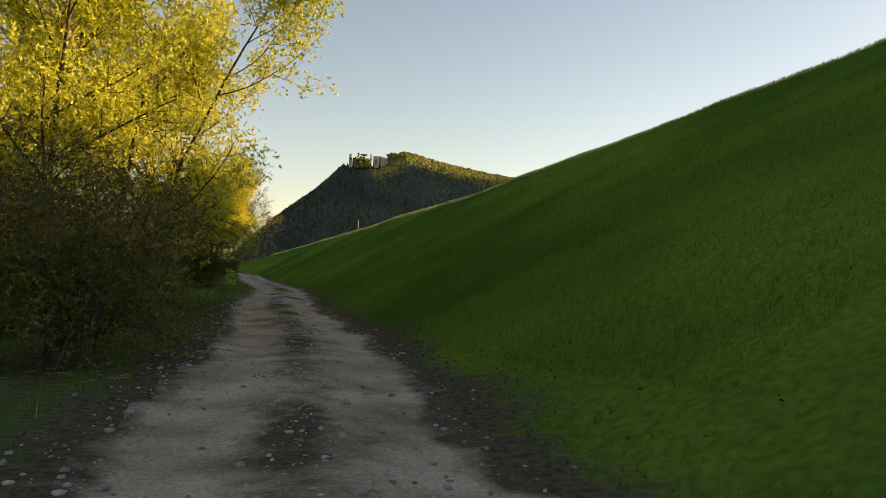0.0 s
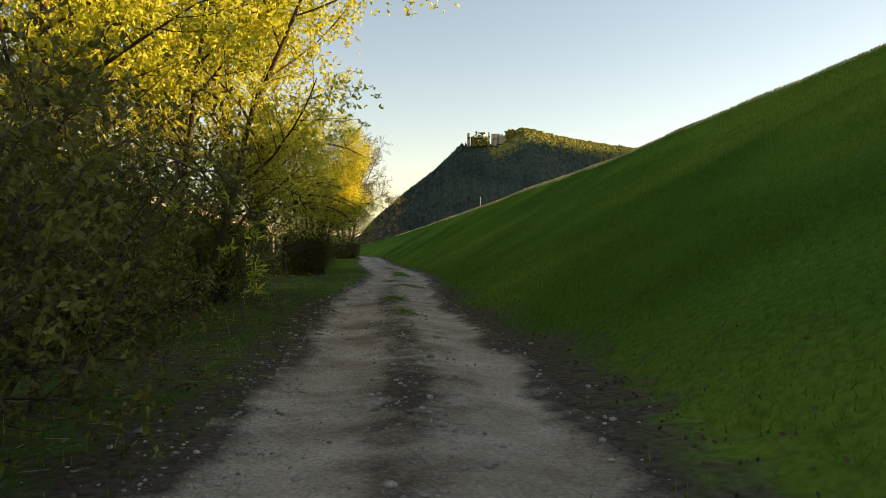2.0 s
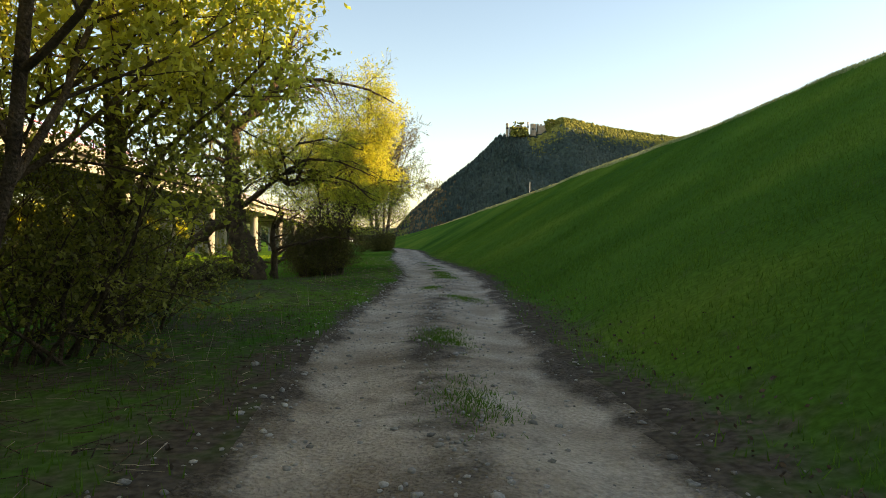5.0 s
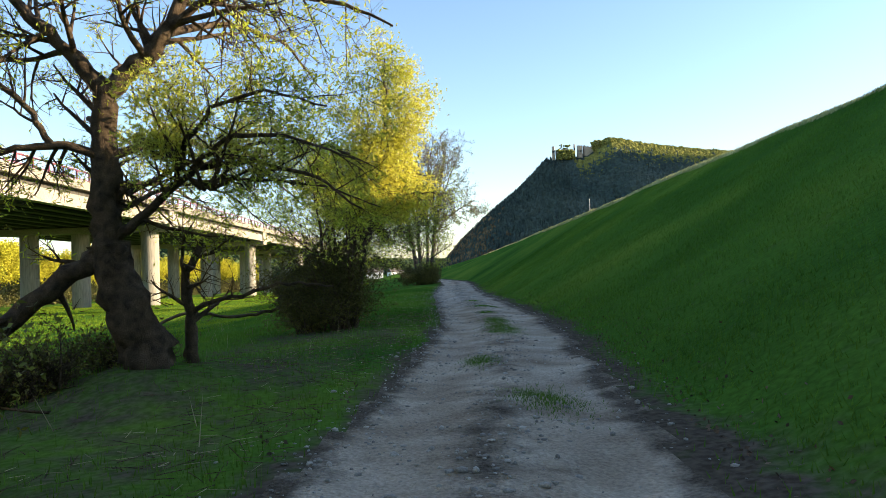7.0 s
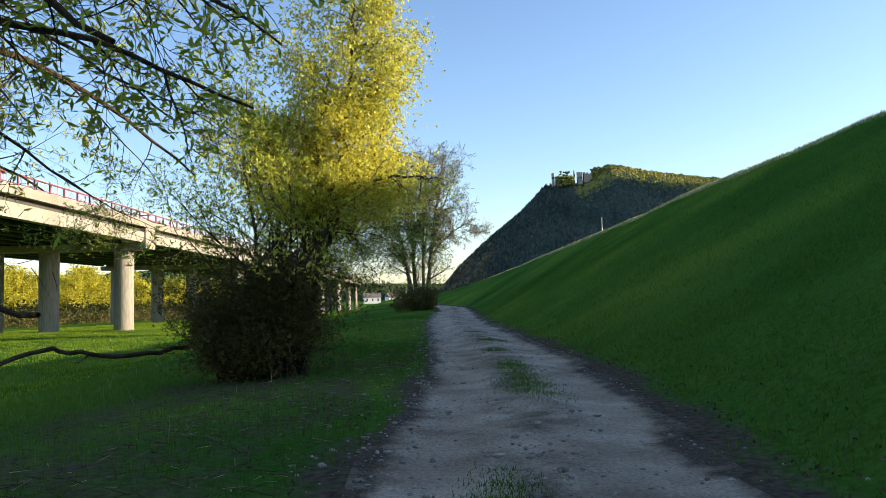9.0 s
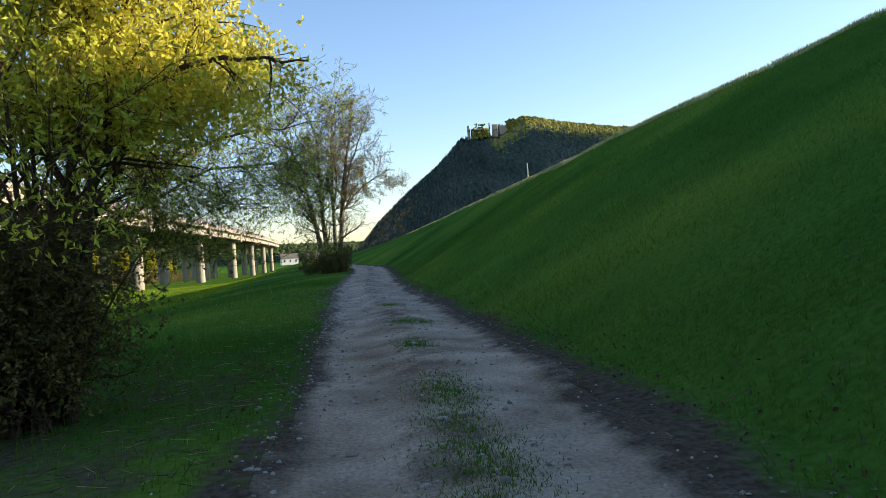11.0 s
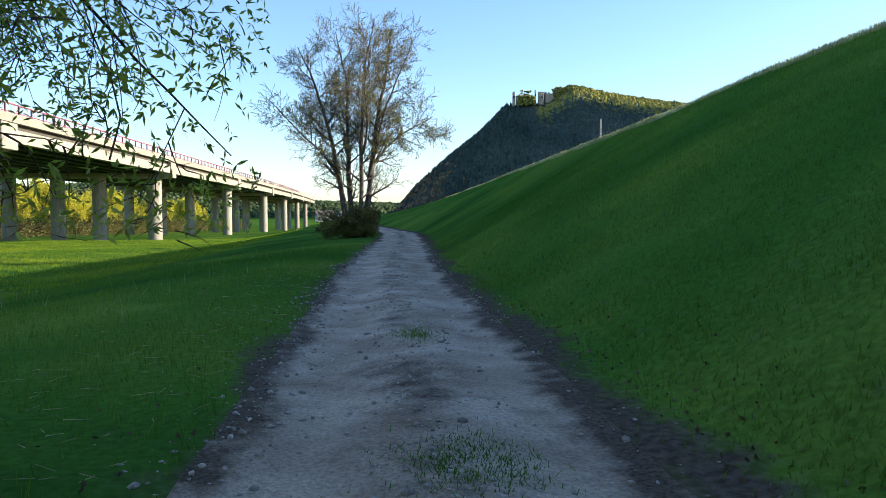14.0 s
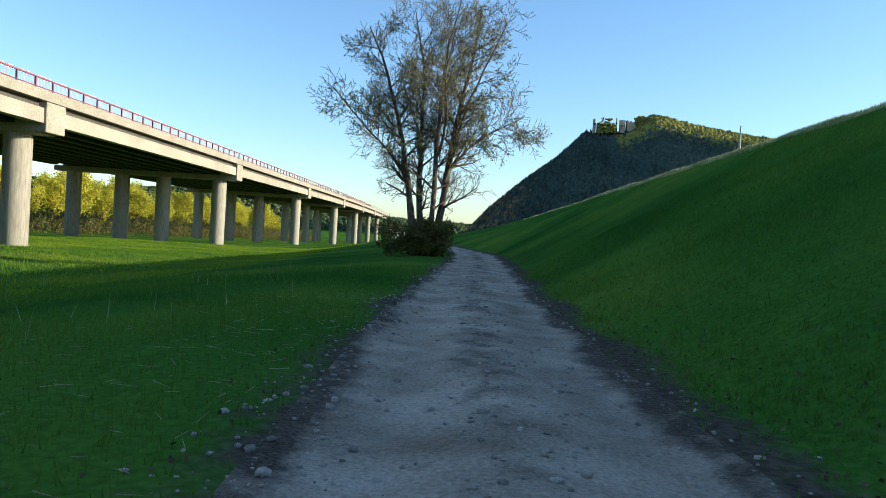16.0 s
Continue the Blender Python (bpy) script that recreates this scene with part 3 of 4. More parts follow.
e = plant("willow_bough", -2.22, 29.65, "leafy yellow-green bough of the old willow", "bough", t, BARK, LEAF_GOLD, 7, 0.032, 0.16, 0.0, 3.0, tuft=5)
e.location.z += 2.05
e.scale = (0.52, 0.52, 0.52)

# brambles under the leaning limb
for k, (x, y, w, h) in enumerate([(-4.0, 29.7, 0.9, 0.8), (-4.8, 30.0, 1.0, 0.75), (-3.6, 30.7, 0.7, 0.6)]):
    bush("bramble_heap", 90 + k, x, y, w, h, "low dark heap of brambles and dead twigs under the willow", LEAF_DARK, 30, 1, 0.020, tuft=3, lean=0.9)

# the ivy-covered stump with its dark crown, and the yellow birch behind it
bush("ivy_bush", 21, -1.95, 39.0, 0.85, 2.0, "dark ivy-grown bush with a dense tangled base", LEAF_DARK, 38, 9, 0.022, tuft=4, lean=0.15)
bush("ivy_bush", 24, -2.7, 39.2, 0.75, 1.6, "dark ivy-grown bush with a dense tangled base", LEAF_DARK, 34, 9, 0.022, tuft=4, lean=0.2)
t = wild_tree(22, 4.3, (0.02, 0), 5, 0.8, 0.055, 3, (9, 6, 5), 0.28)
t.floor = 1.5
plant("dark_willow", -1.95, 39.2, "many-stemmed willow with dull green leaves over a dark base", "tree", t, BARK, LEAF_GREEN, 4, 0.022, 0.14, 0.0, 3.0, tuft=4)
t = Tree(23)
t.floor = 2.5
t.limb_along([(0, 0, 0), (0.15, 0, 1.0), (0.3, 0, 1.9), (0.5, 0, 2.8), (0.75, 0.1, 4.2), (0.9, 0.1, 5.6), (0.9, 0.1, 6.5)], 0.07, 0.015, 30, 2, 0.98, (7, 5), 0.9, -0.1, 0.25, 0.42)
t.limb_along([(-0.1, 0.2, 0), (0.0, 0.3, 2.0), (0.3, 0.3, 3.9), (0.45, 0.3, 5.2)], 0.07, 0.02, 18, 2, 1.0, (7, 5), 0.9, -0.1, 0.25, 0.45)
t.limb_along([(0.28, 0.2, 1.9), (0.52, 0.5, 2.6), (1.05, 0.7, 3.4), (1.35, 0.7, 4.3)], 0.04, 0.015, 14, 2, 0.9, (7, 5), 0.9, -0.15, 0.25, 0.3)
t.limb_along([(0.48, 0, 2.8), (1.1, -0.1, 3.15), (1.7, -0.2, 3.2), (2.3, -0.2, 3.15)], 0.04, 0.008, 6, 1, 0.4, (6,), 0.9, -0.4, 0.25, 0.3)
t.limb_along([(0.0, 0.3, 2.2), (-0.4, 0.2, 3.0), (-0.6, 0.1, 3.9), (-0.6, 0.1, 4.5)], 0.04, 0.012, 6, 2, 0.7, (5, 4), 0.9, -0.1, 0.25, 0.3)
plant("yellow_birch", -1.6, 39.0, "slender birch in bright yellow spring leaf", "tree", t, BARK, LEAF_YELLOW, 8, 0.029, 0.15, 0.12, 2.0, tuft=3)

# the spreading willow whose twigs hang over the track
t = Tree(31)
t.floor, t.crown, t.lane = 1.67, (-3.3, 42.8, 5.0, 3.6), 1.0
SPREAD = [(0.90, 0.00, 0.62, 6.5, -0.3), (0.85, 0.08, 0.80, 6.5, -0.3), (0.70, -0.30, 0.9, 6.0, -0.2), (0.90, -0.20, 0.70, 6.4, -0.3), (0.80, 0.00, 0.95, 6.5, -0.3), (0.85, -0.10, 0.75, 6.5, -0.4), (0.90, 0.05, 0.55, 6.5, -0.3),
          (0.90, -0.15, 0.55, 6.5, -0.3), (0.95, 0.10, 0.50, 6.4, -0.3), (0.80, -0.30, 0.62, 6.4, -0.3),
          (0.85, 0.20, 0.55, 4.4, 0.10), (0.80, -0.50, 0.55, 4.8, 0.0), (0.90, 0.05, 0.58, 5.2, -0.1), (0.75, 0.45, 0.55, 4.6, 0.1)]
for k, (wx, wy, wz, ln, arch) in enumerate(SPREAD):
    t.grow((0.04 * k - 0.3, 0.03 * k, 0.3), (wx, wy * 0.4, wz), ln * 0.88, 0.028, 3, (10, 6, 5), 0.85, 0.50, arch, 0.34, 0.42)
for pts in ([(0.0, 0.0, 0.5), (1.6, -0.4, 2.3), (3.4, -0.2, 3.4), (5.0, -0.2, 3.6)], [(0.0, 0.1, 0.5), (1.4, -0.9, 2.6), (3.2, -1.3, 3.9), (4.8, -1.4, 4.2)], [(0.0, 0.0, 0.5), (1.4, 0.4, 2.2), (3.2, 0.7, 3.1), (4.7, 0.5, 3.1)], [(0.0, 0.0, 0.5), (1.4, 0.2, 2.8), (3.0, 0.4, 4.3), (4.6, 0.5, 4.8)]):
    t.limb_along(pts, 0.042, 0.006, 12, 2, 1.3, (6, 5), 0.9, -0.15)
plant("spreading_willow", -4.2, 43.0, "low spreading willow with long twigs of fresh leaves", "tree", t, BARK, LEAF_WILLOW, 4, 0.013, 0.08, 0.09, 3.6, tuft=4)

# the tall bare ash with several stems, and the bush at its foot
t = Tree(11)
t.least = 0.010
ASH = [([(-0.5, 0, 0), (-0.87, 0, 1.9), (-1.4, 0.1, 5.0), (-1.9, 0.2, 7.0), (-2.7, 0.2, 9.5), (-3.5, 0.2, 11.2)], 0.17, 26),
       ([(-0.2, 0.2, 0), (-0.5, 0.2, 1.9), (-0.65, 0.4, 5.6), (-0.65, 0.5, 9.2), (-1.3, 0.6, 12.2)], 0.17, 26),
       ([(0.1, -0.1, 0), (0.15, -0.2, 1.9), (0.2, -0.4, 7.1), (0.4, -0.5, 10.0), (1.0, -0.6, 12.7)], 0.14, 24),
       ([(0.3, 0.1, 0), (0.5, 0.2, 2.0), (1.15, 0.4, 7.1), (1.7, 0.6, 10.0), (2.0, 0.7, 12.7)], 0.19, 26),
       ([(0.6, 0.2, 3.5), (1.0, 0, 5.2), (1.6, -0.4, 7.8), (3.2, -0.8, 11.4)], 0.10, 20),
       ([(-1.1, 0, 3.6), (-2.0, -0.4, 4.9), (-3.2, -0.8, 6.0), (-4.9, -1.2, 7.8)], 0.07, 18),
       ([(0.8, 0.2, 4.2), (1.6, 0.6, 5.4), (2.8, 1.0, 6.4), (4.4, 1.4, 7.3)], 0.07, 18),
       ([(-0.7, 0.3, 5.0), (-0.9, 1.2, 6.5), (-1.6, 2.2, 8.2), (-2.2, 3.0, 10.4)], 0.07, 16),
       ([(0.3, -0.4, 5.0), (0.6, -1.4, 6.6), (0.4, -2.4, 8.4), (0.8, -3.2, 10.4)], 0.07, 16)]
for pts, r0, k in ASH:
    t.limb_along(pts, r0 * 1.2, 0.02, k, 2, 2.0, (7, 6), 0.85, 0.25, 0.22, 0.3)
plant("bare_ash", 0.2, 84.0, "tall many-stemmed ash, almost bare, with small spring buds", "tree", t, BARK_PALE, LEAF_ASH, 2, 0.05, 0.08)
bush("ash_foot_bush", 12, 0.0, 83.2, 2.6, 1.9, "low dark bramble bush round the foot of the ash", LEAF_DARK, 20, 10, 0.055, tuft=4, lean=0.9)


# ------------------------------------------------------------------ viaduct
PIERS = [6.5, 51.5, 96.5, 138.6, 183.5, 229.0, 274.0, 319.0, 364.0]
ROWS_X = [-28.0, -35.0, -40.2, -46.3]


def bend_x(y):
    return -0.0011 * np.clip(y - 200, 0, 400) ** 1.7 * 0.55


viaduct = tagged(new("motorway_viaduct"), "long concrete motorway viaduct on round columns with a faded red railing", "bridge")
viaduct.location.z = -0.28


def strip(name, profile, y0, y1, n, mat, label=""):
    """A beam of the given cross-section that follows the viaduct's line from y0 to y1."""
    yy = np.linspace(y0, y1, n + 1)
    p = np.array(profile, float)
    k = len(p)
    v = np.concatenate([np.stack([p[:, 0] + bend_x(y), np.full(k, y), p[:, 1]], -1) for y in yy])
    i = np.arange(len(v)).reshape(n + 1, k)
    j = np.roll(i, -1, 1)
    f = [tuple(q) for q in np.stack([i[:-1], j[:-1], j[1:], i[1:]], -1).reshape(-1, 4)] + [tuple(i[0][::-1]), tuple(i[-1])]
    return part(name, mesh_of(name, v, f, mat), viaduct, label)


def rect(x0, x1, z0, z1):
    return [(x0, z0), (x1, z0), (x1, z1), (x0, z1)]


Y0, Y1 = -40.0, 400.0
# Slab, haunch and inner girders get the concrete with painted-in shade.
strip("deck_slab", rect(-49.2, -25.75, 8.40, 8.80), Y0, Y1, 40, CONCRETE_SHADED)
strip("edge_beam", [(-25.75, 8.42), (-25.42, 8.42), (-25.36, 9.05), (-25.75, 9.08)], Y0, Y1, 40, CONCRETE, "pale concrete edge beam")
strip("edge_beam", rect(-49.6, -49.2, 8.42, 9.05), Y0, Y1, 40, CONCRETE)
# girders of each span, an I-section, between the pier caps
GIRDERS = [-28.3, -30.5, -32.7, -34.9, -37.1, -39.3, -41.5, -43.7, -45.9, -48.1]
stations = [Y0] + PIERS + [Y1]
strip("deck_haunch", rect(-48.9, -26.05, 7.98, 8.395), Y0, Y1, 40, CONCRETE_SHADED)
for a, b in zip(stations[:-1], stations[1:]):
    strip("fascia_girder", rect(-26.4, -25.68, 7.0, 7.97), a + 1.16, b - 1.16, 4, CONCRETE, "pale concrete outer girder")
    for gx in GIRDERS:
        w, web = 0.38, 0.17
        strip("girder", [(gx - w, 7.0), (gx + w, 7.0), (gx + w, 7.18), (gx + web, 7.3), (gx + web, 7.8), (gx + w, 7.9), (gx + w, 7.97), (gx - w, 7.97), (gx - w, 7.9), (gx - web, 7.8), (gx - web, 7.3), (gx - w, 7.18)], a + 1.16, b - 1.16, 4, CONCRETE_SHADED)
bm = bmesh.new()
bmesh.ops.create_cone(bm, cap_ends=True, segments=28, radius1=0.88, radius2=0.88, depth=1.0)
bmesh.ops.translate(bm, vec=(0, 0, 0.5), verts=bm.verts)
column_mesh = from_bm("column", bm, CONCRETE)
for p in column_mesh.polygons:
    p.use_smooth = abs(p.normal.z) < 0.5
for y in PIERS:
    for x in ROWS_X:
        g = float(land(x, y)) - 0.4
        c = part("column", column_mesh, viaduct)
        c.location, c.scale = (x + bend_x(y), y, g), (1, 1, 6.36 - g)
    bm = bmesh.new()
    box_bm(bm, -48.4 + bend_x(y), -26.0 + bend_x(y), y - 0.95, y + 0.95, 6.34, 6.97)
    box_bm(bm, -27.6 + bend_x(y), -25.5 + bend_x(y), y - 1.15, y + 1.15, 6.42, 8.40)
    bmesh.ops.bevel(bm, geom=bm.edges[:], offset=0.04, segments=1, affect="EDGES")
    part("pier_cap", from_bm("pier_cap", bm, CONCRETE), viaduct)
# railing
strip("top_rail", rect(-25.62, -25.50, 9.74, 9.82), Y0, Y1, 60, RED_STEEL, "red painted top rail")
strip("lower_rail", rect(-25.60, -25.52, 9.16, 9.21), Y0, Y1, 60, RED_STEEL, "red painted lower rail")
bm = bmesh.new()
box_bm(bm, -0.05, 0.05, -0.05, 0.05, 0, 0.72)
post_mesh = from_bm("railing_post", bm, RED_STEEL)
for y in np.arange(20, 300, 2.0):
    part("railing_post", post_mesh, viaduct).location = (-25.56 + bend_x(y), y, 9.03)
bm = bmesh.new()
cols = [0.28] + [c for k in range(9) for c in (0.34 + k * 0.165 - 0.022, 0.34 + k * 0.165 + 0.022)] + [1.72]
rows = [0.09, 0.14, 0.84, 0.89]
grid = [[bm.verts.new((0, c, z)) for c in cols] for z in rows]
for j in range(3):
    for i in range(len(cols) - 1):
        if j != 1 or i % 2 == 1:
            bm.faces.new((grid[j][i], grid[j][i + 1], grid[j + 1][i + 1], grid[j + 1][i]))
bmesh.ops.solidify(bm, geom=bm.faces[:], thickness=0.03)
panel_mesh = from_bm("railing_panel", bm, PALE_STEEL)
for y in np.arange(20, 298, 2.0):
    p = part("railing_panel", panel_mesh, viaduct)
    p.location = (-25.56 + bend_x(y), y, 9.03)
    p.rotation_euler[2] = -math.atan2(bend_x(y + 2) - bend_x(y), 2.0)


# ------------------------------------------------------------------ far woods and hills
def blob_field(name, at, size, mat, seed, tall=1.0, cone=False, sub=2):
    """Many small crowns, each an uneven lump or a spire, in one mesh."""
    r = np.random.default_rng(seed)
    bm = bmesh.new()
    if cone:
        bmesh.ops.create_cone(bm, cap_ends=False, segments=7, radius1=0.5, radius2=0.02, depth=1.6)
        bmesh.ops.subdivide_edges(bm, edges=bm.edges[:], cuts=1)
    else:
        bmesh.ops.create_icosphere(bm, subdivisions=sub, radius=0.55)
    bm.verts.ensure_lookup_table()
    base = np.array([v.co[:] for v in bm.verts])
    bmesh.ops.triangulate(bm, faces=bm.faces[:])
    faces = np.array([[v.index for v in f.verts] for f in bm.faces])
    bm.free()
    n, k = len(at), len(base)
    s = size * r.uniform(0.6, 1.35, (n, 1, 1))
    ang = r.uniform(0, 6.28, n)
    rot = np.zeros((n, 3, 3))
    rot[:, 0, 0], rot[:, 0, 1], rot[:, 1, 0], rot[:, 1, 1], rot[:, 2, 2] = np.cos(ang), -np.sin(ang), np.sin(ang), np.cos(ang), 1
    v = np.einsum("nij,kj->nki", rot, base) * (1 + r.normal(0, 0.20 if not cone else 0.15, (n, k, 1))) * s * np.array([1, 1, tall]) + at[:, None]
    f = (faces[None] + (np.arange(n) * k)[:, None, None]).reshape(-1, 3)
    return mesh_of(name, v.reshape(-1, 3), f, mat)


def ridge(x):
    return np.interp(x, [5, 22, 50, 92, 133, 160, 174, 205, 224, 240, 256, 275, 305, 350, 400, 520, 700, 900], [-6, 0, 34, 72, 104, 131, 145, 147, 151, 163, 172, 169, 162, 156, 150, 142, 115, 64])


def hill(x, y):
    h = ridge(x)
    return -6 + (h + 6) * np.where(y < 1000, np.clip(1 - ((1000 - y) / (60 + 0.75 * h)), 0, 1) ** 0.8, 1 - 0.35 * smooth01((y - 1000) / 400))


hx, hy = np.meshgrid(np.arange(0, 900, 15.0), np.arange(740, 1300, 20.0))
hv = np.stack([hx, hy, hill(hx, hy)], -1).reshape(-1, 3)
n, m = hx.shape[1], hx.shape[0]
i = np.arange(n * m).reshape(m, n)
castle_hill = tagged(new("castle_hill"), "steep wooded hill crowned by a ruined castle", "hill", kind="structure")
part("slope", mesh_of("slope", hv, np.stack([i[:-1, :-1], i[:-1, 1:], i[1:, 1:], i[1:, :-1]], -1).reshape(-1, 4), WOODS_SHADED, True), castle_hill)
r = np.random.default_rng(3)
px = r.uniform(12, 560, 42000)
py = r.uniform(840, 1040, 42000)
pz = hill(px, py)
ok = pz > -4
clear = (px > 170) & (px < 236) & (py > 990) & (py < 1020)
at = np.stack([px, py, pz + 0.5], -1)[ok & ~clear]
# Crowns near the ridge take the lighter tint, as a painted sunlit band.
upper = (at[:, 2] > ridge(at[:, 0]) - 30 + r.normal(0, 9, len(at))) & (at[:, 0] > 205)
spire = np.arange(len(at)) % 10 < np.where(at[:, 0] < 190, 6, 2)
brown = (at[:, 0] < 80 + r.normal(0, 14, len(at))) & ~spire
upper &= ~brown
part("brown_wood", blob_field("brown_wood", at[brown], 6.5, WOODS_BROWN, 7, 1.1, sub=1), castle_hill, kind="stuff")
part("conifer_wood", blob_field("conifer_wood", at[~upper & spire], 5.2, WOODS_SHADED, 5, 1.3, True), castle_hill, kind="stuff")
part("mixed_wood", blob_field("mixed_wood", at[~upper & ~spire & ~brown], 5.2, WOODS_SHADED, 6, 1.15, sub=1), castle_hill, kind="stuff")
part("beech_wood", blob_field("beech_wood", at[upper], 4.0, WOODS_SUNLIT, 8, 1.1, sub=1), castle_hill, kind="stuff")

castle = tagged(new("ruined_castle"), "ruined stone castle with broken towers and walls", "castle")
def ruin_block(name, x, y, w, d, z0, h, teeth=0, seed=0):
    rr = random.Random(seed)
    bm = bmesh.new()
    k = max(3, int(w / 1.1))
    for q in range(k):
        for e in (0, 1):
            box_bm(bm, x - w / 2 + q * w / k, x - w / 2 + (q + 1) * w / k + 0.01, y - d / 2 + e * d * 0.75, y - d / 2 + e * d * 0.75 + d * 0.25, z0, z0 + h + rr.uniform(-1, 0.6) * teeth)
    for e in (0, 1):
        box_bm(bm, x - w / 2 + e * (w - 1.3), x - w / 2 + e * (w - 1.3) + 1.3, y - d / 2, y + d / 2, z0, z0 + h - 0.4 * teeth)
    return part(name, from_bm(name, bm, RUIN), castle)


def ruin_tower(name, x, y, rad, z0, h, seed, sides=8):
    """A many-sided tower with a broken rim and dark window slits."""
    rr = random.Random(seed)
    bm = bmesh.new()
    low = [bm.verts.new((x + rad * math.cos(6.2832 * k / sides), y + rad * math.sin(6.2832 * k / sides), z0)) for k in range(sides)]
    top = [bm.verts.new((v.co.x, v.co.y, z0 + h + rr.uniform(-2.2, 0.5))) for v in low]
    inn = [bm.verts.new((x + (v.co.x - x) * 0.75, y + (v.co.y - y) * 0.75, v.co.z)) for v in top]
    deep = [bm.verts.new((v.co.x, v.co.y, z0 + h - 5)) for v in inn]
    for k in range(sides):
        q = (k + 1) % sides
        for a, b in ((low, top), (top, inn), (inn, deep)):
            bm.faces.new((a[k], a[q], b[q], b[k]))
    bm.faces.new(deep)
    tower = part(name, from_bm(name, bm, RUIN), castle)
    for k in range(3):
        bm = bmesh.new()
        box_bm(bm, x - rad * 0.5 + k * rad * 0.5 - 0.45, x - rad * 0.5 + k * rad * 0.5 + 0.45, y - rad - 0.1, y - rad * 0.8, z0 + h - 9, z0 + h - 6.5)
        part("window", from_bm("window", bm, WINDOW_GLASS), tower)


ruin_tower("west_tower", 179, 997, 2.1, 144, 19.5, 1, 6)
ruin_tower("keep_tower", 215, 996, 4.0, 146, 17, 2)
ruin_tower("turret", 208, 998, 1.0, 146, 20.5, 3, 6)
ruin_block("curtain_wall", 194, 997, 24, 2.5, 146, 12.5, 1.4, 4)
ruin_block("palace_wall", 227, 997, 14, 3.0, 149, 12.5, 2.5, 5)
ruin_block("outer_wall", 240, 998, 11, 2.5, 154, 11.5, 2.2, 6)
ruin_block("broken_gable", 222, 1000, 3.0, 2.0, 149, 15, 2.0, 7)
at = np.stack([r.uniform(183, 206, 320), r.uniform(984, 994, 320), r.uniform(144, 156, 320)], -1)
more = np.stack([r.uniform(232, 262, 420), r.uniform(988, 1004, 420), r.uniform(152, 168, 420)], -1)
wall_top = np.stack([r.uniform(186, 204, 26), r.uniform(999, 1004, 26), r.uniform(156, 166, 26)], -1)
at = np.concatenate([at, more, wall_top])
tagged(new("castle_trees", blob_field("castle_trees", at, 2.6, WOODS_SUNLIT, 9, 1.0, sub=1)), "spring trees below the castle walls", "woods", kind="stuff")


def far_ridge(name, pts, y0, depth, mat, label, crown, seed, count):
    """A long wooded hill along points of x and height."""
    r = np.random.default_rng(seed)
    p = np.array(pts, float)
    gx, gy = np.meshgrid(np.linspace(p[0, 0], p[-1, 0], 60), np.linspace(-1, 1, 16))
    h = np.interp(gx, p[:, 0], p[:, 1]) * (1 - np.abs(gy) ** 1.6) - 6
    v = np.stack([gx, y0 + gy * depth, h], -1).reshape(-1, 3)
    i = np.arange(gx.size).reshape(gx.shape)
    e = tagged(new(name), label, "hill", kind="structure")
    part("slope", mesh_of("slope", v, np.stack([i[:-1, :-1], i[:-1, 1:], i[1:, 1:], i[1:, :-1]], -1).reshape(-1, 4), mat, True), e)
    x, u = r.uniform(p[0, 0], p[-1, 0], count), r.uniform(-1, 0.2, count)
    at = np.stack([x, y0 + u * depth, np.interp(x, p[:, 0], p[:, 1]) * (1 - np.abs(u) ** 1.6) - 4], -1)
    part("wood", blob_field("wood", at, crown, mat, seed + 1, 1.0, sub=1), e, kind="stuff")
    return e


far_ridge("far_hill", [(-1500, 0), (-1250, 50), (-950, 75), (-700, 55), (-480, 70), (-250, 38), (-100, 28), (60, 24), (120, 0)], 1500, 260, WOODS_FAR, "distant wooded hills across the valley", 7, 61, 9000)
# unseen hill added across the valley, crest shaped to shade the lower castle hill
gy, gx = np.meshgrid(np.linspace(740, 1540, 81), np.linspace(-1, 1, 20))
top = np.interp(gy, [740, 860, 900, 968, 988, 1008, 1080, 1300, 1540], [0, 380, 400, 392, 335, 290, 270, 240, 0])
v = np.stack([1125 + gx * 330, gy, top * (1 - np.abs(gx) ** 1.6) - 4], -1).reshape(-1, 3)
i = np.arange(gx.size).reshape(gx.shape)
tagged(new("east_hill", mesh_of("east_hill", v, np.stack([i[:-1, :-1], i[:-1, 1:], i[1:, 1:], i[1:, :-1]], -1).reshape(-1, 4), WOODS_SHADED, True)), "unseen wooded hill added to shade the lower castle hill", "hill", kind="structure")
# yellow trees along the river behind the viaduct, and dark scrub under them
def row_tree(seed, h):
    t = Tree(seed)
    for k in range(3):
        a = t.r.uniform(0, 6.28)
        t.grow((0.3 * math.cos(a), 0.3 * math.sin(a), 0), (0.25 * math.cos(a), 0.25 * math.sin(a), 1), h * t.r.uniform(0.75, 1), 0.14, 2, (9, 6), 0.85, 0.2, 0.2, 0.5, 0.12)
    return t


protos = []
for k in range(4):
    t = row_tree(300 + k, 9.5)
    e = plant("riverside_tree", -84 - 3 * k, 70 + 9 * k, "rounded riverside tree in yellow-green spring leaf", "tree", t, BARK, WOODS_YELLOW, 52, 0.25, 0.50, 0, 1.5)
    tagged(e, group="trees behind the viaduct")
    protos.append(e)
r = np.random.default_rng(17)
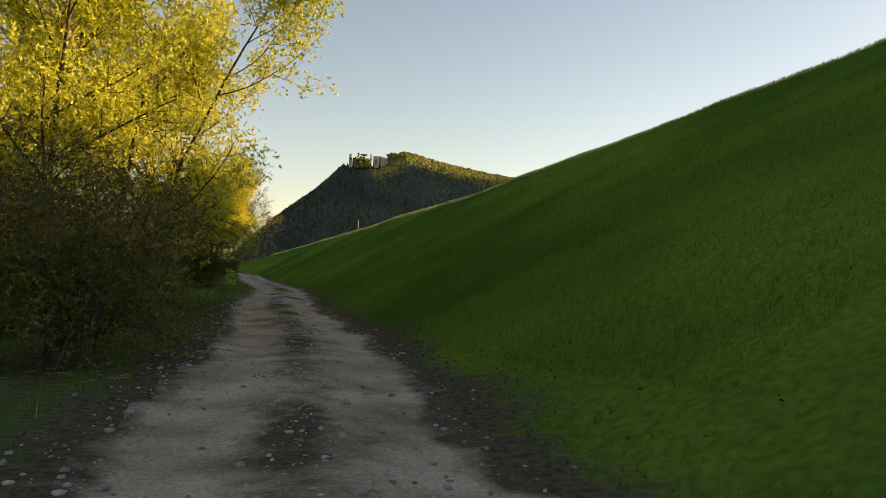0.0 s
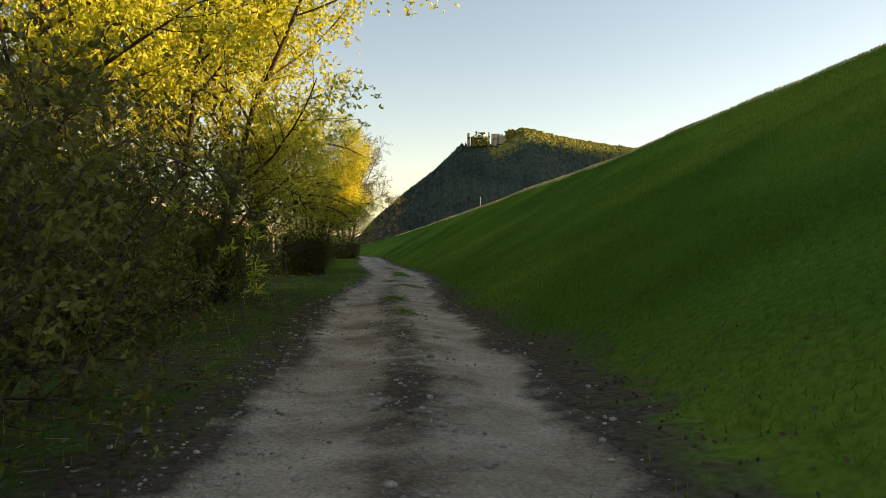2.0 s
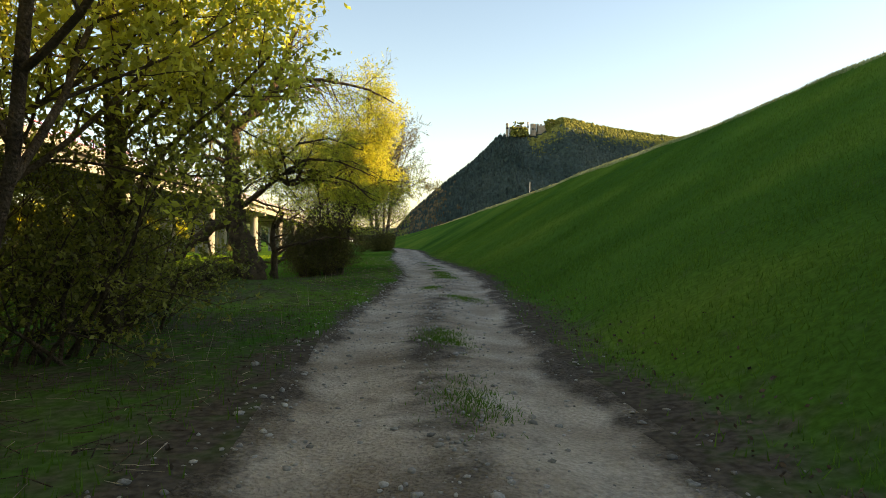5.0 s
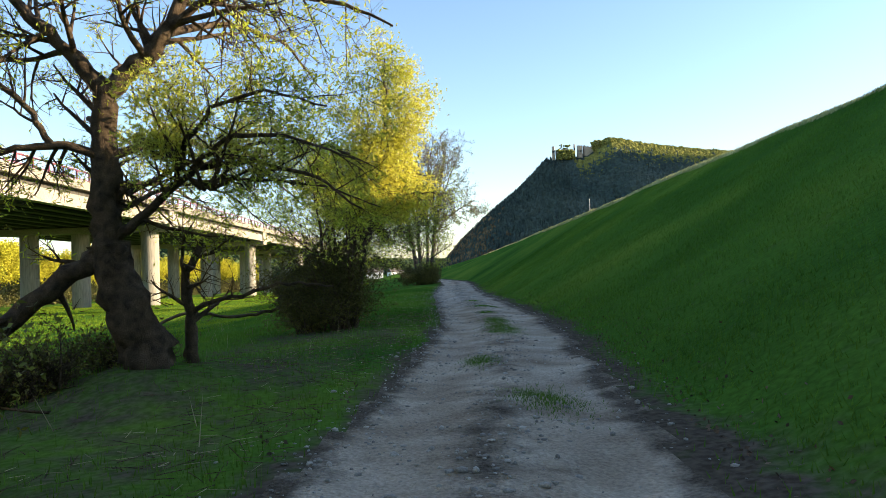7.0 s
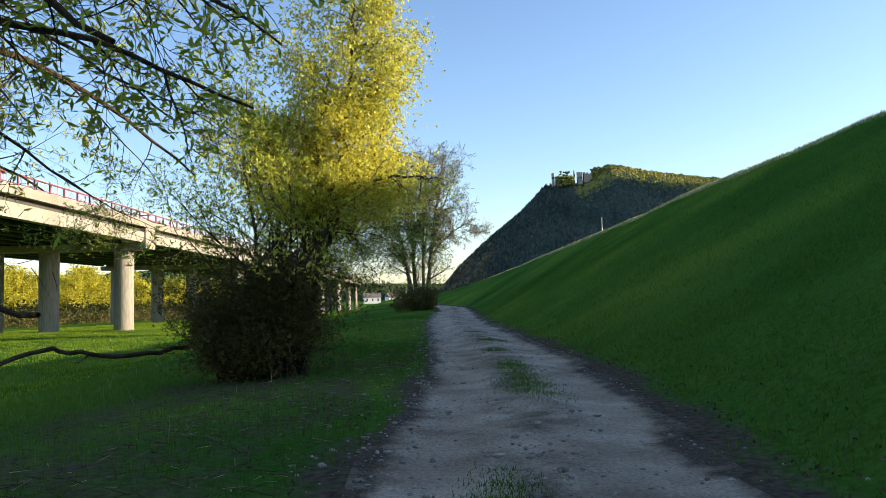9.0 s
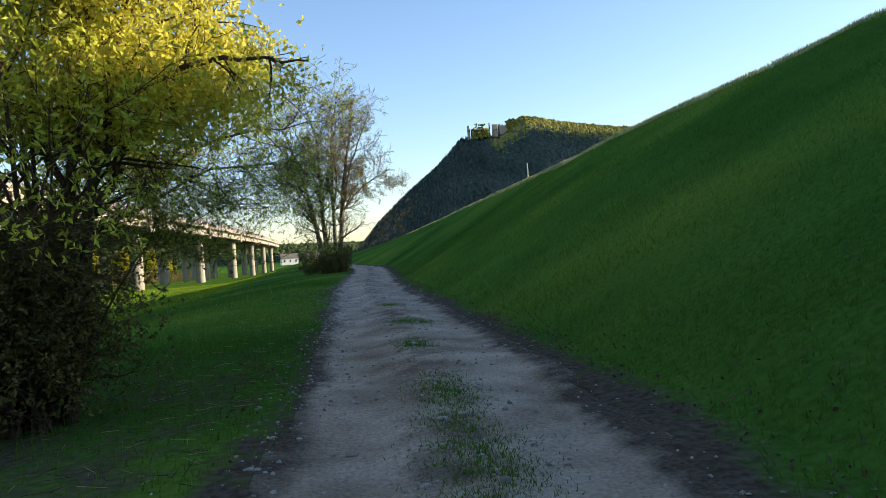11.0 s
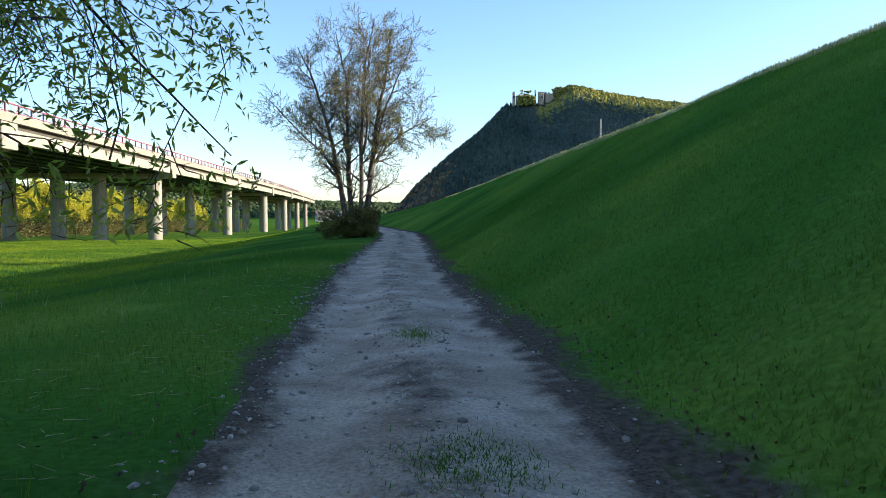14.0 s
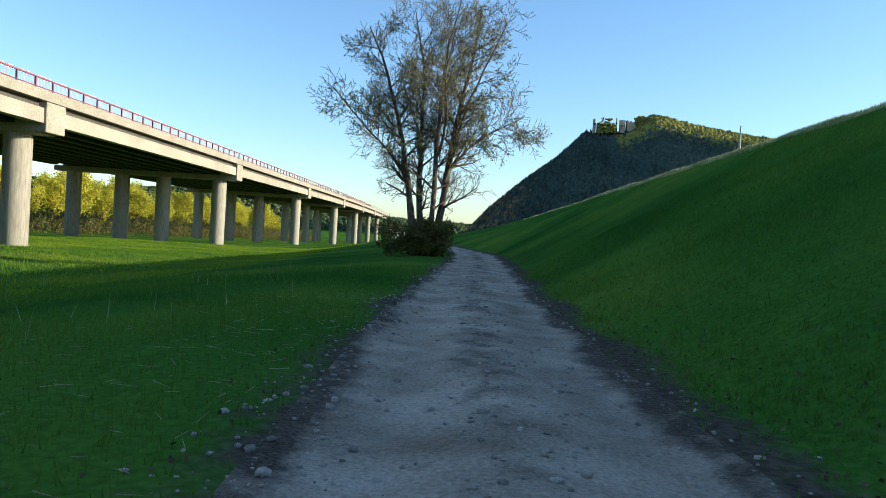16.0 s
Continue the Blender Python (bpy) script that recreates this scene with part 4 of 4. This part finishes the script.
for k in range(44):
    y = 62 + k * 5.6 + 0.07 * k * k + r.uniform(-2, 2)
    x = -83 - r.uniform(0, 14) - 0.02 * (y - 60)
    s = r.uniform(0.85, 1.35)
    m = Matrix.Translation((x, y, float(land(x, y)) - 0.1)) @ Matrix.Rotation(r.uniform(0, 6.28), 4, "Z")
    c = copy_thing(protos[k % 4], m)
    c.scale = (s, s, s)
at = np.stack([r.uniform(-72, -60, 700), r.uniform(55, 380, 700), np.zeros(700)], -1)
at[:, 2] = land(at[:, 0], at[:, 1]) + r.uniform(0, 2.6, 700)
tagged(new("riverside_scrub", leaf_mesh(r, np.repeat(at, 40, 0) + r.normal(0, 0.65, (28000, 3)), 0.4, LEAF_DARK, "riverside_scrub", 0, 1.5)), "dark scrub along the river behind the columns", "scrub", kind="stuff")

at = np.stack([-51 - np.abs(r.normal(0, 2.5, 640)), r.uniform(62, 330, 640), np.zeros(640)], -1)
hump = 2.7 + 1.6 * wave(at[:, 0], at[:, 1], 5.0, 3)
at[:, 2] = land(at[:, 0], at[:, 1]) + r.uniform(0, 1, 640) * np.maximum(hump, 0.4)
tagged(new("column_scrub", leaf_mesh(r, np.repeat(at, 60, 0) + r.normal(0, 0.65, (640 * 60, 3)), 0.17, LEAF_DARK, "column_scrub", 0, 1.6)), "rough scrub growing at the foot of the viaduct columns", "scrub", kind="stuff")

# houses at the far end of the valley, beyond the viaduct
def house(x, y, w, d, h, turn):
    e = tagged(new("far_house"), "small white house with a grey roof far down the valley", "house")
    bm = bmesh.new()
    box_bm(bm, -w / 2, w / 2, -d / 2, d / 2, 0, h)
    part("wall", from_bm("wall", bm, WHITE_WALL), e)
    p = [(-w / 2 - 0.4, -d / 2 - 0.4, h), (w / 2 + 0.4, -d / 2 - 0.4, h), (w / 2 + 0.4, d / 2 + 0.4, h), (-w / 2 - 0.4, d / 2 + 0.4, h), (-w / 2 - 0.4, 0, h + d * 0.4), (w / 2 + 0.4, 0, h + d * 0.4)]
    part("roof", mesh_of("roof", p, [(0, 1, 5, 4), (2, 3, 4, 5), (0, 4, 3), (1, 2, 5), (3, 2, 1, 0)], ROOF_RED), e)
    for k in range(3):
        bm = bmesh.new()
        box_bm(bm, -w / 2 + w * (k + 0.5) / 3 - 0.5, -w / 2 + w * (k + 0.5) / 3 + 0.5, -d / 2 - 0.06, -d / 2 + 0.05, h * 0.45, h * 0.8)
        part("window", from_bm("window", bm, WINDOW_GLASS), e)
    e.location, e.rotation_euler[2] = (x, y, -4.0), turn


for hx0, hy0, hw, hd, hh, ht in [(-38, 560, 12, 9, 4.5, 0.2), (-24, 600, 11, 8, 4.5, 0.5)]:
    house(hx0, hy0, hw, hd, hh, ht)

# pole on the bank
bm = bmesh.new()
bmesh.ops.create_cone(bm, cap_ends=True, segments=10, radius1=0.045, radius2=0.035, depth=1.2)
bmesh.ops.translate(bm, vec=(0, 0, 0.52), verts=bm.verts)
pole = tagged(new("marker_pole", from_bm("marker_pole", bm, POLE_WOOD)), "weathered wooden post on the crest of the bank", "post")
pole.location = (13.5, 79.6, float(land(13.5, 79.6)))


# ------------------------------------------------------------------ grass, stalks, stones
def blades(name, x, y, h, w, mat, seed, lean=0.35):
    r = np.random.default_rng(seed)
    n = len(x)
    p = np.stack([x, y, land(x, y) - 0.01], -1)
    a = r.uniform(0, 6.28, n)
    side = np.stack([np.cos(a), np.sin(a), np.zeros(n)], -1) * (w / 2)
    b = r.uniform(0, 6.28, n)
    hh = h * r.uniform(0.5, 1.2, (n, 1))
    tip = p + np.concatenate([np.stack([np.cos(b), np.sin(b)], -1) * hh * lean * r.uniform(0, 1.4, (n, 1)), hh], -1)
    v = np.stack([p - side, p + side, tip], 1).reshape(-1, 3)
    return mesh_of(name, v, np.arange(3 * n).reshape(n, 3), mat)


def scatter(n, x0, x1, y0, y1, seed, edge=None):
    r = np.random.default_rng(seed)
    x, y = r.uniform(x0, x1, n), r.uniform(y0, y1, n)
    s = x - centre(y)
    bare = bare_of(np.stack([x, y, y], -1))
    ok = (np.abs(s + 0.06) > LANE + 0.12) & (r.uniform(0, 1, n) > bare * 0.95)
    clump = wave(x, y, 0.9, 5) + wave(x, y, 2.4, 1)
    ok &= r.uniform(-1.6, 1.2, n) < clump
    return x[ok], y[ok]


x, y = scatter(240000, -9, 0.8, 4, 72, 1)
tagged(new("meadow_grass", blades("meadow_grass", x, y, 0.10, 0.012, BLADE, 2)), "fresh green meadow grass beside the track", "grass", kind="stuff")
x, y = scatter(270000, -42, -9, 30, 140, 3)
tagged(new("field_grass", blades("field_grass", x, y, 0.13, 0.034, FIELD_BLADE, 4)), "green field grass towards the viaduct, coloured brighter as if sunlit", "grass", kind="stuff")
x, y = scatter(420000, 1.3, 12.6, 6, 74, 5)
tagged(new("bank_grass", blades("bank_grass", x, y, 0.085, 0.014, BLADE, 6, 0.6)), "dense green grass on the steep bank", "grass", kind="stuff")
x, y = scatter(190000, 12.6, 14.3, 8, 190, 7)
tagged(new("crest_grass", blades("crest_grass", x, y, 0.12 + 0.05 * smooth01((y[:, None] - 40) / 20), 0.022, CREST, 8)), "long grass along the crest of the bank, tinted pale as a sunlit rim", "grass", kind="stuff")
x, y = scatter(800, -9, -1.2, 4, 72, 9)
tagged(new("dry_stalks", blades("dry_stalks", x, y, 0.35, 0.010, DRY, 10, 0.5)), "scattered dry straw-coloured stalks in the grass", "grass", kind="stuff")
# tufts of grass on the hump between the ruts
tufts = [(0.27, 22.8, 0.30, 0.9), (0.17, 19.6, 0.28, 0.7), (0.8, 31.3, 0.25, 0.6), (1.2, 28.4, 0.35, 0.7), (1.68, 38.2, 0.28, 0.9), (1.6, 36.2, 0.35, 1.3), (1.96, 44.4, 0.40, 0.5), (1.85, 48.6, 0.25, 0.5), (1.75, 41.5, 0.25, 0.6)]
tr = np.random.default_rng(12)
for cx, cy, rx, ry in tufts:
    n = int(2600 * rx * ry * 2)
    x, y = cx + tr.normal(0, rx * 0.5, n), cy + tr.normal(0, ry * 0.5, n)
    tagged(new("grass_tuft", blades("grass_tuft", x, y, 0.045, 0.010, BLADE, int(cy), 0.8)), "low tuft of grass on the hump of the track", "grass", kind="stuff")


def stones(name, x, y, size, mat, seed):
    r = np.random.default_rng(seed)
    bm = bmesh.new()
    bmesh.ops.create_icosphere(bm, subdivisions=1, radius=0.5)
    base = np.array([q.co[:] for q in bm.verts])
    faces = np.array([[q.index for q in g.verts] for g in bm.faces])
    bm.free()
    n, k = len(x), len(base)
    s = size[:, None, None] * r.uniform(0.6, 1.3, (n, 1, 3)) * np.array([1, 1, 0.6])
    v = base[None] * (1 + r.normal(0, 0.16, (n, k, 1))) * s + np.stack([x, y, land(x, y) + size * 0.08], -1)[:, None]
    return mesh_of(name, v.reshape(-1, 3), (faces[None] + (np.arange(n) * k)[:, None, None]).reshape(-1, 3), mat)


n = 12000
y = tr.uniform(0, 75, n)
u = tr.choice([0, -1.15, 1.05, 2], n, p=[0.4, 0.36, 0.09, 0.15])
off = np.where(u == 2, tr.uniform(-1.4, 1.3, n), u + tr.normal(0, 0.28, n))
tagged(new("track_gravel", stones("track_gravel", centre(y) + off, y, np.clip(tr.lognormal(-3.75, 0.5, n), 0.012, 0.08), STONE, 13)), "loose pale stones on the track and its verges", "gravel", kind="stuff")
def fallen_branch(seed, x, y, turn, length):
    t = Tree(seed)
    t.grow((0, 0, 0.06), (1, 0, 0.05), length, 0.020, 2, (5, 4), 0.8, 0.3, 0.0, 0.4, 0.2)
    for p, _ in t.tubes:
        p[:, 2] = np.clip(p[:, 2], 0.02, 0.35)
    e = tagged(new("fallen_branch", t.wood(BARK, "fallen_branch")), "dead grey branch lying in the grass", "branch")
    e.location, e.rotation_euler[2] = (x, y, float(land(x, y))), turn


for k, (x, y, a, ln) in enumerate([(-3.9, 29.5, 2.4, 2.0), (-3.4, 28.6, 2.8, 1.6), (-4.8, 31.5, 0.3, 1.8), (-2.9, 15.2, 2.0, 1.3)]):
    fallen_branch(500 + k, x, y, a, ln)
t = Tree(520)
t.limb_along([(-2.9, 40.6, 0.65), (-3.2, 40.3, 0.48), (-3.7, 39.6, 0.35), (-4.25, 38.9, 0.28), (-4.8, 38.3, 0.38), (-5.1, 37.7, 0.52), (-5.6, 37.1, 0.2), (-6.0, 36.7, -0.5)], 0.045, 0.03, 3, 1, 0.35, (3,), 0.9, 0.1)
tagged(new("dead_limb", t.wood(BARK, "dead_limb")), "long bare dead limb sagging just above the grass", "branch")
# dead twigs and bleached grass on the left verge
def sticks(name, x, y, length, width, mat, seed):
    r = np.random.default_rng(seed)
    n = len(x)
    a = r.uniform(0, 6.28, n)
    d = np.stack([np.cos(a), np.sin(a), r.normal(0, 0.12, n)], -1) * (length * r.uniform(0.4, 1.4, (n, 1)) / 2)
    w = np.stack([-np.sin(a), np.cos(a), np.zeros(n)], -1) * width / 2
    p = np.stack([x, y, land(x, y) + r.uniform(0.02, 0.09, n)], -1)
    h = np.array([0, 0, width * 0.6])
    v = np.stack([p - d - w, p - d + w, p - d + h, p + d - w * 0.4, p + d + w * 0.4, p + d + h * 0.4], 1).reshape(-1, 3)
    k = np.arange(n)[:, None, None] * 6
    f = (np.array([[0, 1, 4, 3], [1, 2, 5, 4], [2, 0, 3, 5]])[None] + k).reshape(-1, 4)
    return mesh_of(name, v, f, mat)


n = 1800
y = tr.uniform(9, 42, n)
x = centre(y) - HALF - 0.1 - np.abs(tr.normal(0, 1.9, n))
tagged(new("twig_litter", sticks("twig_litter", x, y, 0.22, 0.009, BARK, 31)), "dead brown twigs strewn in the verge grass", "twigs", kind="stuff")
n = 900
y = tr.uniform(9, 60, n)
x = centre(y) - HALF - 0.05 - np.abs(tr.normal(0, 1.1, n))
tagged(new("bleached_grass", sticks("bleached_grass", x, y, 0.14, 0.006, DRY, 32)), "bleached dead grass lying along the verge", "grass", kind="stuff")
# fallen leaves and twigs on the verge below the bank and under the thicket
n = 3500
y = tr.uniform(0, 75, n)
x = np.where(tr.uniform(0, 1, n) < 0.75, centre(y) + HALF + np.abs(tr.normal(0.1, 0.4, n)), centre(y) - HALF - np.abs(tr.normal(0.0, 0.35, n)))
tagged(new("leaf_litter", leaf_mesh(tr, np.stack([x, y, land(x, y) + 0.015], -1), 0.024, LITTER, "leaf_litter", 0, 1.6)), "brown fallen leaves along the foot of the bank", "leaves", kind="stuff")
